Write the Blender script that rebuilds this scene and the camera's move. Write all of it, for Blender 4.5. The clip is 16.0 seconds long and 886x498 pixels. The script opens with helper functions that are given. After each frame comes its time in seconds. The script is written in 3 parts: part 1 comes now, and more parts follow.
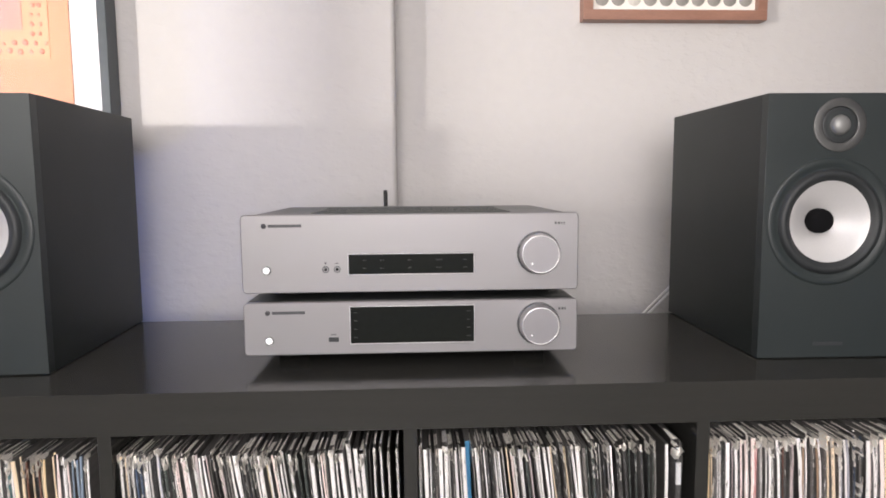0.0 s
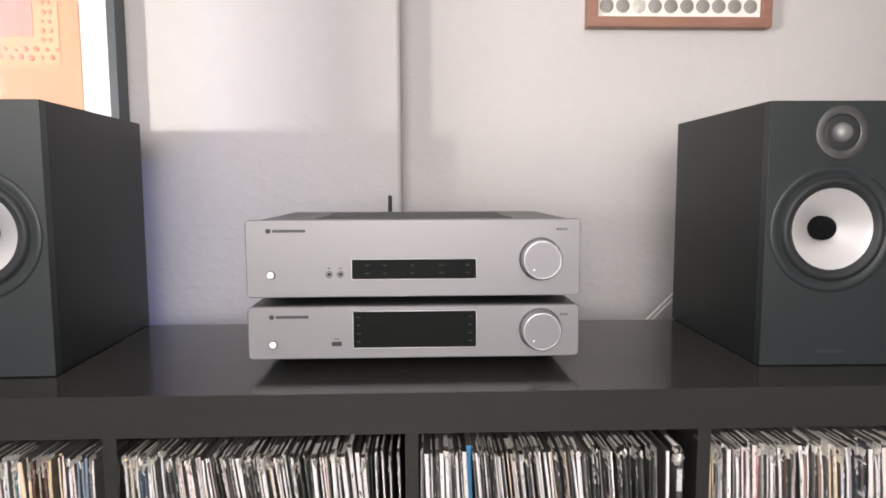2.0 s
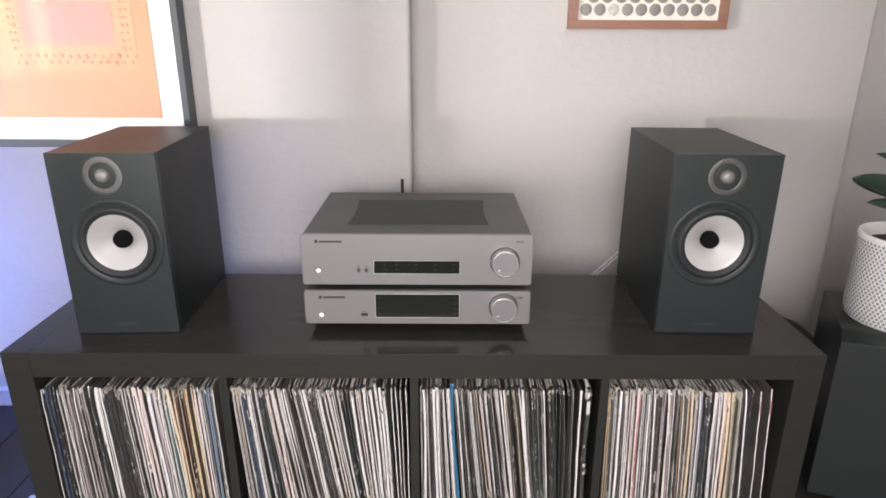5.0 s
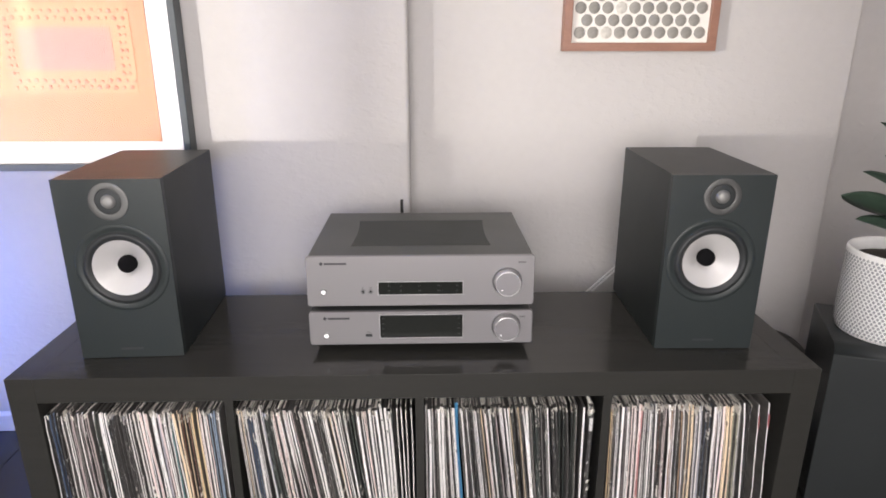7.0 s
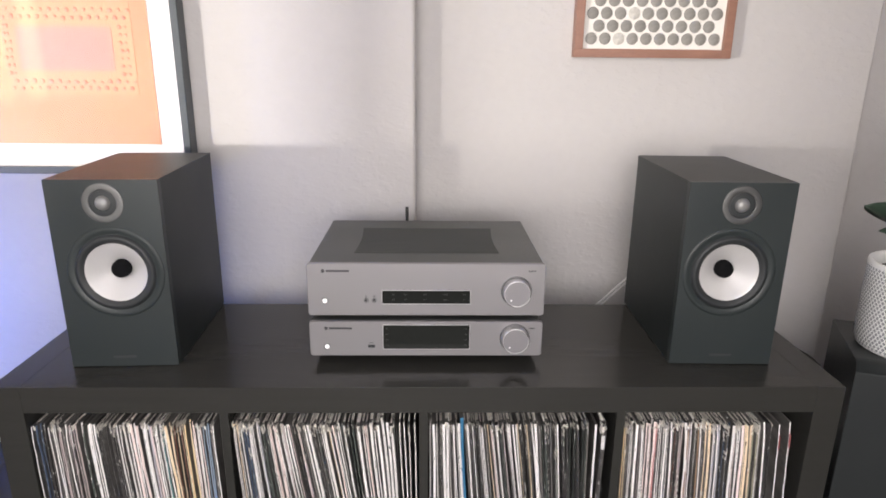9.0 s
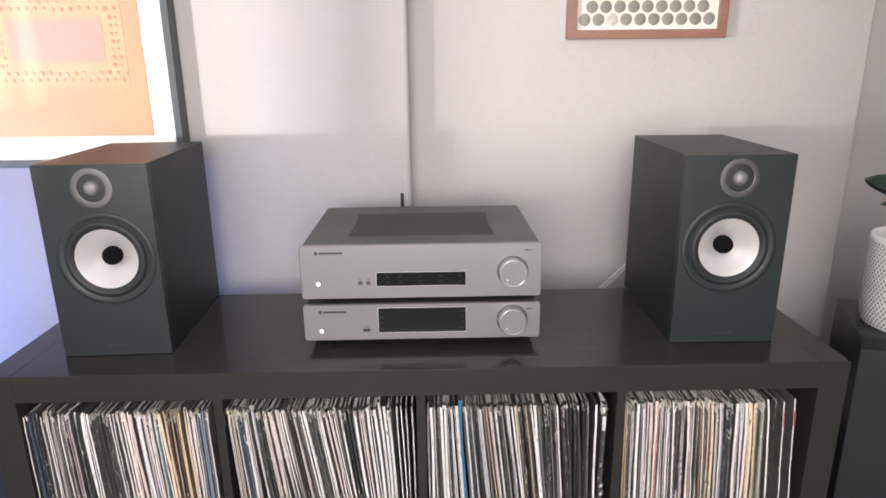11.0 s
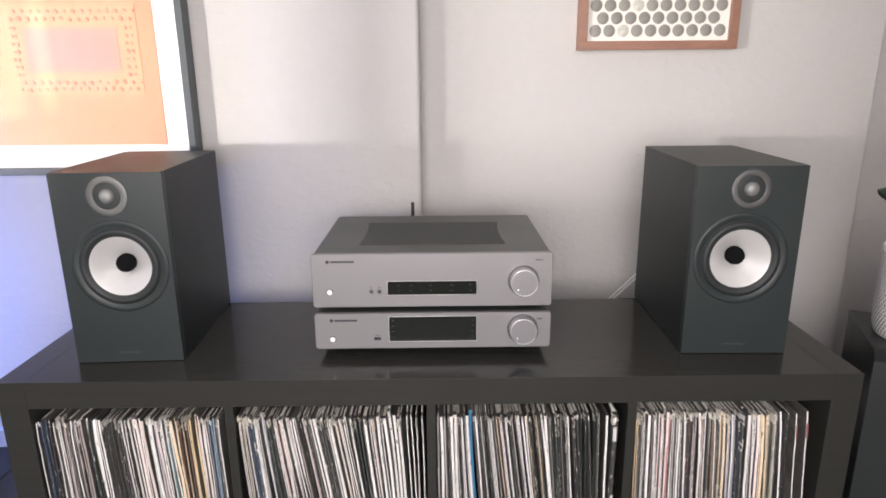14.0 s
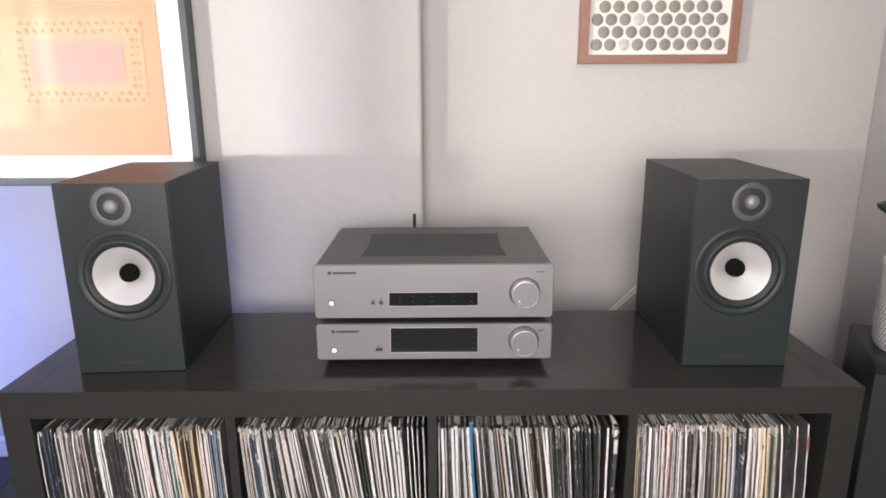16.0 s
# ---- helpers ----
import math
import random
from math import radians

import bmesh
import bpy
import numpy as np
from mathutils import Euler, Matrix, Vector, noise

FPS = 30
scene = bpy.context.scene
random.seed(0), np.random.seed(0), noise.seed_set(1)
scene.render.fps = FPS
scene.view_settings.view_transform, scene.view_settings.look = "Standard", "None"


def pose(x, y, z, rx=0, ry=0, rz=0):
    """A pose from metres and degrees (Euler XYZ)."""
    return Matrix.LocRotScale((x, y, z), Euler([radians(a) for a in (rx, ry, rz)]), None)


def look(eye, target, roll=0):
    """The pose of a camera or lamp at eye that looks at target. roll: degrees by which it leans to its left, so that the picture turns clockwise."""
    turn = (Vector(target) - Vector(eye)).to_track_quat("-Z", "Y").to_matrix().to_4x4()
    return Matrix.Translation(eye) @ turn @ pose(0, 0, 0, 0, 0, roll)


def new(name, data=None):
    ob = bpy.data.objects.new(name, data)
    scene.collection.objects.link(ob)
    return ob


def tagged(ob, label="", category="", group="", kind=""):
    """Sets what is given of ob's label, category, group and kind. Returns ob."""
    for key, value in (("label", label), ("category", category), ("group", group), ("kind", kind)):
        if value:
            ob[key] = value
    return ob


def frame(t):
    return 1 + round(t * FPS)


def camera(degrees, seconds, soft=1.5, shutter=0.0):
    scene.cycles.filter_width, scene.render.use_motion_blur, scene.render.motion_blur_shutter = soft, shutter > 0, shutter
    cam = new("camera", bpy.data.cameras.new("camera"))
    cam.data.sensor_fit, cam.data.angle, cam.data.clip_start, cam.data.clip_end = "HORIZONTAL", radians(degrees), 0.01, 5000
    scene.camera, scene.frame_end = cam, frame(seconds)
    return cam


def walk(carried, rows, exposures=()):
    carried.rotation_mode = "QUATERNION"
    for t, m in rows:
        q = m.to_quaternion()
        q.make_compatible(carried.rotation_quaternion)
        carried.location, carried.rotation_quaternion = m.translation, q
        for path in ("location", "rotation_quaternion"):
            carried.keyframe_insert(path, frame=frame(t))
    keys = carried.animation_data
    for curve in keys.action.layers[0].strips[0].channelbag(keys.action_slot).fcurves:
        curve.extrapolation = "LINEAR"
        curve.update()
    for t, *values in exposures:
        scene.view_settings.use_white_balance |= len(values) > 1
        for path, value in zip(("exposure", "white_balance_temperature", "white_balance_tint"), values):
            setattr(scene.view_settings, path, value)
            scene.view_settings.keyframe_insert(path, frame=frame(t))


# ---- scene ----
cam = camera(69.4, 16.0, soft=1.8)
T = 0.44  # height of the shelf's top over the floor
PATH = [
    (0, (0.002, -0.809, 0.238), (0.095, 1.178, 0.028), -0.4),
    (0.5, (0.005, -0.81, 0.238), (0.095, 1.177, 0.028), -0.5),
    (1, (0.006, -0.81, 0.24), (0.085, 1.178, 0.029), -0.7),
    (1.5, (0.004, -0.81, 0.238), (0.079, 1.178, 0.035), -0.5),
    (2, (0.008, -0.815, 0.24), (0.078, 1.174, 0.044), -0.2),
    (2.2, (0.005, -0.82, 0.243), (0.083, 1.168, 0.039), -0.1),
    (2.5, (0.001, -0.853, 0.231), (0.099, 1.139, 0.069), -0.3),
    (2.8, (0.015, -0.895, 0.227), (0.075, 1.1, 0.098), -0.1),
    (3, (0.012, -0.912, 0.224), (0.086, 1.083, 0.103), -0.2),
    (3.3, (0.023, -0.9, 0.232), (0.083, 1.095, 0.108), 0.3),
    (3.5, (0.035, -0.883, 0.287), (0.059, 1.105, 0.068), -0.0),
    (3.6, (0.031, -0.889, 0.332), (0.064, 1.092, 0.063), 0.3),
    (3.8, (0.031, -0.913, 0.402), (0.07, 1.067, 0.122), 0.1),
    (4, (0.044, -0.942, 0.442), (0.054, 1.006, -0.008), -1.1),
    (4.2, (0.052, -0.987, 0.488), (0.054, 0.91, -0.145), -0.4),
    (6.3, (0.0, -1.149, 0.581), (0.012, 0.735, -0.088), 0.7),
    (6.5, (-0.008, -1.138, 0.578), (0.034, 0.752, -0.075), 0.4),
    (7, (0.012, -1.123, 0.58), (0.062, 0.777, -0.044), 0.0),
    (7.5, (0.024, -1.12, 0.574), (0.066, 0.782, -0.043), -0.3),
    (8, (0.034, -1.123, 0.568), (0.029, 0.783, -0.038), -0.4),
    (8.5, (0.008, -1.108, 0.566), (0.02, 0.807, -0.01), -0.5),
    (9, (0.004, -1.082, 0.552), (0.048, 0.832, -0.026), 0.6),
    (9.2, (0.02, -1.072, 0.531), (0.046, 0.843, -0.046), -0.3),
    (11.3, (0.022, -1.08, 0.503), (0.052, 0.84, -0.055), -0.7),
    (11.5, (0.026, -1.079, 0.507), (0.048, 0.842, -0.051), -0.8),
    (12, (0.03, -1.076, 0.504), (0.034, 0.845, -0.054), -0.5),
    (12.5, (0.025, -1.072, 0.503), (0.018, 0.851, -0.047), -0.6),
    (13, (0.016, -1.075, 0.505), (0.018, 0.849, -0.042), -0.8),
    (13.5, (0.01, -1.08, 0.508), (0.02, 0.845, -0.033), -0.8),
    (14, (0.014, -1.083, 0.504), (0.024, 0.845, -0.027), -0.5),
    (14.5, (0.018, -1.079, 0.502), (0.021, 0.85, -0.027), -0.5),
    (15, (0.017, -1.081, 0.504), (0.014, 0.851, -0.015), -0.8),
    (15.5, (0.012, -1.085, 0.507), (0.019, 0.849, -0.004), -0.6),
    (16, (0.013, -1.088, 0.507), (0.02, 0.849, 0.008), -0.3),
]
UP = Vector((0, 0, T))
walk(cam, [(t, look(Vector(eye) + UP, Vector(target) + UP, roll)) for t, eye, target, roll in PATH],
     exposures=[(0, 0.05), (3.3, 0.05), (4.1, -0.06), (6.4, 0.03), (7.5, 0.04), (9.0, 0.0), (11.4, 0.08), (12.2, 0.10), (12.8, 0.04), (14.5, 0.05), (16, 0.02)])

# ---- light ----
world = bpy.data.worlds.new("sky")
scene.world = world
world.use_nodes = True
_nt = world.node_tree
_sky = _nt.nodes.new("ShaderNodeTexSky")
_sky.sky_type, _sky.sun_disc = "NISHITA", False
_sky.sun_elevation, _sky.sun_rotation = radians(25), radians(225)
_nt.links.new(_sky.outputs[0], _nt.nodes["Background"].inputs[0])
_nt.nodes["Background"].inputs[1].default_value = 0.1
scene.view_settings.exposure = 0.0

WIN_W = (-1.70, -0.5, 0.745, 2.1)    # west window, unseen, edges set to cut the light: y0, y1, z0, z1
SHADE_POST = (-1.380, -1.328)           # unseen post added to dim a band of the wall: y0, y1
WIN_S = (-0.97, 0.75, 0.46, 1.72)      # south window, unseen, added for the fill lamp: x0, x1, z0, z1
ROOM = (-1.9, 3.1, -2.15, 2.55)       # x0, x1, y0, height


def area_lamp(name, place, target, w, h, watts, colour):
    data = bpy.data.lights.new(name, "AREA")
    data.shape, data.size, data.size_y, data.energy, data.color = "RECTANGLE", w, h, watts, colour
    ob = new(name, data)
    ob.matrix_world = look(place, target)
    return ob


# stand-in lamps: bright low sky through west window, and glare on the picture glass
area_lamp("daylight_west", (-3.2, -2.55, 0.80), (0, 0.3, 0.80), 0.12, 0.13, 148, (1.0, 0.94, 0.89))
area_lamp("glare_west", (-3.2, -3.6, 0.95), (-0.9, 0.4, 0.9), 1.3, 1.0, 2, (1.0, 0.95, 0.91))
area_lamp("daylight_fill_south", ((WIN_S[0] + WIN_S[1]) / 2, ROOM[2] - 0.02, (WIN_S[2] + WIN_S[3]) / 2), ((WIN_S[0] + WIN_S[1]) / 2, 0, (WIN_S[2] + WIN_S[3]) / 2),
          WIN_S[1] - WIN_S[0], WIN_S[3] - WIN_S[2], 60.5, (1.0, 0.93, 0.905))
LED = (-1.45, 0.10, 0.42)
_led = bpy.data.lights.new("mood_light", "POINT")
_led.energy, _led.color, _led.shadow_soft_size = 18.0, (0.05, 0.20, 1.0), 0.05
new("mood_light", _led).location = LED


# ---- materials ----
def material(name, base, rough=0.5, metal=0.0, vary=0.12, scale=8.0, fine=120.0, bump=0.0, bump_scale=200.0, rough_vary=0.08, stretch=(1, 1, 1),
             per_object=0.0, coat=0.0, spec=0.5):
    m = bpy.data.materials.new(name)
    m.use_nodes = True
    n, l = m.node_tree.nodes, m.node_tree.links
    p = n["Principled BSDF"]
    tc, mp = n.new("ShaderNodeTexCoord"), n.new("ShaderNodeMapping")
    mp.inputs["Scale"].default_value = stretch
    l.new(tc.outputs["Object"], mp.inputs[0])
    big, small = n.new("ShaderNodeTexNoise"), n.new("ShaderNodeTexNoise")
    for t, sc in ((big, scale), (small, fine)):
        t.inputs["Scale"].default_value = sc
        t.inputs["Detail"].default_value = 4
        l.new(mp.outputs[0], t.inputs["Vector"])
    add = n.new("ShaderNodeMath")
    add.operation = "ADD"
    l.new(big.outputs["Fac"], add.inputs[0])
    l.new(small.outputs["Fac"], add.inputs[1])
    rng = n.new("ShaderNodeMapRange")
    rng.inputs[1].default_value, rng.inputs[2].default_value = 0.6, 1.4
    rng.inputs[3].default_value, rng.inputs[4].default_value = 1 - vary, 1 + vary
    l.new(add.outputs[0], rng.inputs[0])
    value = rng.outputs[0]
    if per_object:
        info, r2, mul = n.new("ShaderNodeObjectInfo"), n.new("ShaderNodeMapRange"), n.new("ShaderNodeMath")
        r2.inputs[3].default_value, r2.inputs[4].default_value = 1 - per_object, 1 + per_object
        mul.operation = "MULTIPLY"
        l.new(info.outputs["Random"], r2.inputs[0])
        l.new(r2.outputs[0], mul.inputs[0])
        l.new(value, mul.inputs[1])
        value = mul.outputs[0]
    vm = n.new("ShaderNodeVectorMath")
    vm.operation = "SCALE"
    vm.inputs[0].default_value = base
    l.new(value, vm.inputs["Scale"])
    l.new(vm.outputs[0], p.inputs["Base Color"])
    r = n.new("ShaderNodeMapRange")
    r.inputs[1].default_value, r.inputs[2].default_value = 0.6, 1.4
    r.inputs[3].default_value, r.inputs[4].default_value = max(0.02, rough - rough_vary), min(1, rough + rough_vary)
    l.new(add.outputs[0], r.inputs[0])
    l.new(r.outputs[0], p.inputs["Roughness"])
    p.inputs["Metallic"].default_value = metal
    p.inputs["Coat Weight"].default_value = coat
    p.inputs["Specular IOR Level"].default_value = spec
    if bump:
        bt, b = n.new("ShaderNodeTexNoise"), n.new("ShaderNodeBump")
        bt.inputs["Scale"].default_value, bt.inputs["Detail"].default_value = bump_scale, 5
        l.new(mp.outputs[0], bt.inputs["Vector"])
        l.new(bt.outputs["Fac"], b.inputs["Height"])
        b.inputs["Strength"].default_value, b.inputs["Distance"].default_value = bump, 0.004
        l.new(b.outputs[0], p.inputs["Normal"])
    return m


def glowing(name, colour, strength):
    m = bpy.data.materials.new(name)
    m.use_nodes = True
    p = m.node_tree.nodes["Principled BSDF"]
    p.inputs["Base Color"].default_value = (0.8, 0.8, 0.8, 1)
    p.inputs["Emission Color"].default_value, p.inputs["Emission Strength"].default_value = (*colour, 1), strength
    return m


def glass(name, rough=0.02, tint=(1, 1, 1)):
    m = bpy.data.materials.new(name)
    m.use_nodes = True
    p = m.node_tree.nodes["Principled BSDF"]
    p.inputs["Base Color"].default_value = (*tint, 1)
    p.inputs["Transmission Weight"].default_value, p.inputs["Roughness"].default_value, p.inputs["IOR"].default_value = 1.0, rough, 1.45
    return m


def plaster():
    """White wall paint over a lumpy, trowelled plaster."""
    m = material("white_plaster", (0.510, 0.492, 0.485), 0.75, vary=0.03, scale=2.5, fine=40)
    n, l = m.node_tree.nodes, m.node_tree.links
    p = n["Principled BSDF"]
    tc, mp = n.new("ShaderNodeTexCoord"), n.new("ShaderNodeMapping")
    mp.inputs["Scale"].default_value = (0.7, 1.0, 1.1)
    l.new(tc.outputs["Object"], mp.inputs[0])
    a, b, w = n.new("ShaderNodeTexNoise"), n.new("ShaderNodeTexNoise"), n.new("ShaderNodeTexNoise")
    for t, sc, d in ((a, 66, 2), (b, 200, 3), (w, 9, 2)):
        t.inputs["Scale"].default_value, t.inputs["Detail"].default_value = sc, d
        l.new(mp.outputs[0], t.inputs["Vector"])
    ramp = n.new("ShaderNodeMapRange")
    ramp.inputs[1].default_value, ramp.inputs[2].default_value = 0.47, 0.70
    l.new(a.outputs["Fac"], ramp.inputs[0])
    m1 = n.new("ShaderNodeMath")
    m1.operation = "MULTIPLY_ADD"
    m1.inputs[1].default_value = 0.25
    l.new(b.outputs["Fac"], m1.inputs[0])
    l.new(ramp.outputs[0], m1.inputs[2])
    m2 = n.new("ShaderNodeMath")
    m2.operation = "MULTIPLY_ADD"
    m2.inputs[1].default_value = 1.6
    l.new(w.outputs["Fac"], m2.inputs[0])
    l.new(m1.outputs[0], m2.inputs[2])
    bp = n.new("ShaderNodeBump")
    bp.inputs["Strength"].default_value, bp.inputs["Distance"].default_value = 0.28, 0.0026
    l.new(m2.outputs[0], bp.inputs["Height"])
    l.new(bp.outputs[0], p.inputs["Normal"])
    return m


def marked(m, speck_colour, density=0.62, scale=(2.2, 60, 62)):
    """Adds small worn marks, lettering-like specks and, on dark sleeves, painted glints of another colour to a sleeve.
    """
    n, l = m.node_tree.nodes, m.node_tree.links
    p = n["Principled BSDF"]
    old = p.inputs["Base Color"].links[0].from_socket
    tc, info, mp, t = n.new("ShaderNodeTexCoord"), n.new("ShaderNodeObjectInfo"), n.new("ShaderNodeMapping"), n.new("ShaderNodeTexNoise")
    mp.inputs["Scale"].default_value = scale
    cb = n.new("ShaderNodeCombineXYZ")
    mul = n.new("ShaderNodeMath")
    mul.operation = "MULTIPLY"
    mul.inputs[1].default_value = 90
    l.new(info.outputs["Random"], mul.inputs[0])
    for k in range(3):
        l.new(mul.outputs[0], cb.inputs[k])
    l.new(cb.outputs[0], mp.inputs["Location"])
    l.new(tc.outputs["Object"], mp.inputs[0])
    l.new(mp.outputs[0], t.inputs["Vector"])
    t.inputs["Scale"].default_value, t.inputs["Detail"].default_value = 1.0, 6
    step = n.new("ShaderNodeMapRange")
    step.inputs[1].default_value, step.inputs[2].default_value = density, density + 0.02
    l.new(t.outputs["Fac"], step.inputs[0])
    mix = n.new("ShaderNodeMix")
    mix.data_type = "RGBA"
    l.new(step.outputs[0], mix.inputs[0])
    l.new(old, mix.inputs[6])
    mix.inputs[7].default_value = (*speck_colour, 1)
    l.new(mix.outputs[2], p.inputs["Base Color"])
    return m


PLASTER = plaster()
CEILING = material("ceiling_paint", (0.8, 0.79, 0.77), 0.9, vary=0.03)
TRIM = material("white_gloss_trim", (0.78, 0.77, 0.75), 0.35, vary=0.04)
FLOORING = material("dark_floorboards", (0.030, 0.029, 0.027), 0.5, vary=0.35, scale=3, fine=60, stretch=(1, 8, 1), bump=0.1)
BLACKBROWN = material("black_brown_veneer", (0.038, 0.0375, 0.0342), 0.15, vary=0.07, scale=5, fine=70, stretch=(1, 14, 14), rough_vary=0.04, bump=0.015, bump_scale=60, spec=0.31)
VINYL = material("black_ash_vinyl", (0.0130, 0.0172, 0.0166), 0.45, spec=0.36, vary=0.04, scale=9, fine=300, bump=0.03, bump_scale=500, rough_vary=0.03)
BAFFLE = material("matt_black_baffle", (0.0235, 0.0305, 0.0312), 0.44, vary=0.08, scale=10, bump=0.03, bump_scale=500)
RUBBER = material("black_rubber", (0.021, 0.024, 0.026), 0.55, vary=0.1)
FOAM = material("black_foam", (0.007, 0.007, 0.008), 0.95, vary=0.2, spec=0.1)
CONE = material("silver_woven_cone", (0.70, 0.69, 0.685), 0.40, metal=0.3, vary=0.04, fine=500, bump=0.08, bump_scale=900)
ALU = material("brushed_aluminium", (0.17, 0.172, 0.17), 0.46, metal=1.0, vary=0.05)
DOME = material("aluminium_dome", (0.27, 0.27, 0.265), 0.48, metal=0.5, vary=0.04)
PANEL = material("grey_anodised_aluminium", (0.272, 0.262, 0.270), 0.46, metal=0.4, vary=0.03, scale=4, fine=900, rough_vary=0.04, bump=0.02, bump_scale=1500)
CASE = material("grey_metal_case", (0.085, 0.089, 0.086), 0.42, metal=0.5, vary=0.08, scale=6, fine=600, bump=0.04, bump_scale=900)
GRILLE = material("dark_vent_mesh", (0.068, 0.071, 0.068), 0.6, metal=0.4, vary=0.1)
CHROME = material("polished_edge", (0.76, 0.75, 0.76), 0.40, metal=1.0, vary=0.01, rough_vary=0.0)
RIM = material("satin_display_rim", (0.72, 0.71, 0.72), 0.5, metal=0.5, vary=0.02)
KNOBFACE = material("knob_face", (0.278, 0.268, 0.281), 0.46, metal=0.45, vary=0.03, rough_vary=0.03)
DISPLAY = material("black_display_glass", (0.014, 0.0155, 0.0138), 0.08, vary=0.1, rough_vary=0.03, spec=0.35)
INK_AND_SHADE = material("dark_grey_print_and_shade", (0.05, 0.05, 0.055), 0.5, vary=0.05)
SILVERINK = material("faint_grey_print", (0.05, 0.05, 0.05), 0.5, vary=0.05)
BADGE = material("grey_badge", (0.06, 0.063, 0.066), 0.4, metal=0.3, vary=0.05)
LAMP_WHITE = glowing("white_power_led", (1.0, 0.97, 0.98), 0.62)
FRAME_BLACK = material("slate_black_frame", (0.062, 0.074, 0.080), 0.38, vary=0.12, scale=20)
MAT = material("white_mount_board", (0.455, 0.438, 0.418), 0.8, vary=0.02)
ORANGE = material("orange_screenprint", (0.340, 0.155, 0.082), 0.7, vary=0.06, scale=5)
YELLOW = material("yellow_screenprint", (0.330, 0.188, 0.100), 0.7, vary=0.05)
PINK = material("pink_screenprint", (0.315, 0.150, 0.122), 0.7, vary=0.08, scale=12, stretch=(8, 1, 1))
RED = material("coral_screenprint", (0.32, 0.118, 0.085), 0.7, vary=0.1)
WOODFRAME = material("reddish_wood_frame", (0.27, 0.138, 0.097), 0.45, vary=0.18, scale=12, fine=120, stretch=(1, 6, 6), bump=0.05)
PAPER = material("cream_paper", (0.76, 0.735, 0.69), 0.8, vary=0.03)
DOTS = material("grey_print_disc", (0.25, 0.24, 0.222), 0.6, vary=0.25, scale=45, fine=300, per_object=0.10)
DOT_LIGHT = material("pale_embossed_disc", (0.52, 0.50, 0.46), 0.5, vary=0.25, scale=90)
GLASS = glass("picture_glass", 0.05)
CERAMIC = material("white_ceramic", (0.93, 0.93, 0.92), 0.35, vary=0.04)
GLAZE = material("grey_glaze", (0.33, 0.34, 0.36), 0.4, vary=0.25)
SOIL = material("potting_soil", (0.035, 0.028, 0.022), 0.95, vary=0.5, scale=60, bump=0.8, bump_scale=150)
LEAF = material("thick_green_leaf", (0.030, 0.052, 0.036), 0.38, vary=0.25, scale=18, fine=90, per_object=0.2)
STEM = material("green_stem", (0.06, 0.10, 0.05), 0.5, vary=0.2)
SUB = material("satin_black_lacquer", (0.025, 0.029, 0.030), 0.42, vary=0.12, scale=5, fine=200)
CABLE_BLACK = material("black_cable_jacket", (0.012, 0.012, 0.012), 0.6, vary=0.15)
CABLE_WHITE = material("white_cable_jacket", (0.85, 0.84, 0.82), 0.45, vary=0.04)
PLASTIC_WHITE = material("white_plastic", (0.75, 0.75, 0.74), 0.4, vary=0.03)


def clear_plastic():
    m = bpy.data.materials.new("clear_outer_sleeve")
    m.use_nodes = True
    n, l = m.node_tree.nodes, m.node_tree.links
    out, p = n["Material Output"], n["Principled BSDF"]
    p.inputs["Base Color"].default_value = (0.85, 0.85, 0.84, 1)
    p.inputs["Roughness"].default_value = 0.22
    t, mix, nz, r = n.new("ShaderNodeBsdfTransparent"), n.new("ShaderNodeMixShader"), n.new("ShaderNodeTexNoise"), n.new("ShaderNodeMapRange")
    nz.inputs["Scale"].default_value, nz.inputs["Detail"].default_value = 60, 3
    tc = n.new("ShaderNodeTexCoord")
    l.new(tc.outputs["Object"], nz.inputs["Vector"])
    r.inputs[1].default_value, r.inputs[2].default_value, r.inputs[3].default_value, r.inputs[4].default_value = 0.50, 0.68, 0.0, 0.4
    l.new(nz.outputs["Fac"], r.inputs[0])
    l.new(r.outputs[0], mix.inputs[0])
    l.new(t.outputs[0], mix.inputs[1])
    l.new(p.outputs[0], mix.inputs[2])
    l.new(mix.outputs[0], out.inputs["Surface"])
    return m


CLEAR = clear_plastic()
COVER_DARK = material("dark_cover_faces", (0.095, 0.09, 0.085), 0.4, vary=0.6, scale=9, fine=40, per_object=0.8)
CURL_AND_GLINT = material("crumpled_edge_and_glint", (0.90, 0.86, 0.79), 0.3, vary=0.30, scale=60, fine=300, per_object=0.2)


# ---- mesh helpers ----
def mesh_of(name, bm, mats):
    me = bpy.data.meshes.new(name)
    bm.normal_update()
    bm.to_mesh(me)
    bm.free()
    for m in mats if isinstance(mats, (list, tuple)) else [mats]:
        me.materials.append(m)
    return me


def part(name, bm, mat, parent=None, label=""):
    ob = new(name, mesh_of(name, bm, mat))
    ob.parent = parent
    if label:
        tagged(ob, label)
    return ob


def thing(name, place, label, category, group="", kind="", turn=0.0):
    ob = new(name)
    ob.empty_display_size = 0.05
    ob.matrix_basis = pose(*place, 0, 0, turn)
    return tagged(ob, label, category, group, kind)


def box(x0, x1, y0, y1, z0, z1, bevel=0.0, seg=2, bm=None):
    own = bmesh.new()
    bmesh.ops.create_cube(own, size=1, matrix=Matrix.Translation(((x0 + x1) / 2, (y0 + y1) / 2, (z0 + z1) / 2)) @ Matrix.Diagonal((x1 - x0, y1 - y0, z1 - z0, 1)))
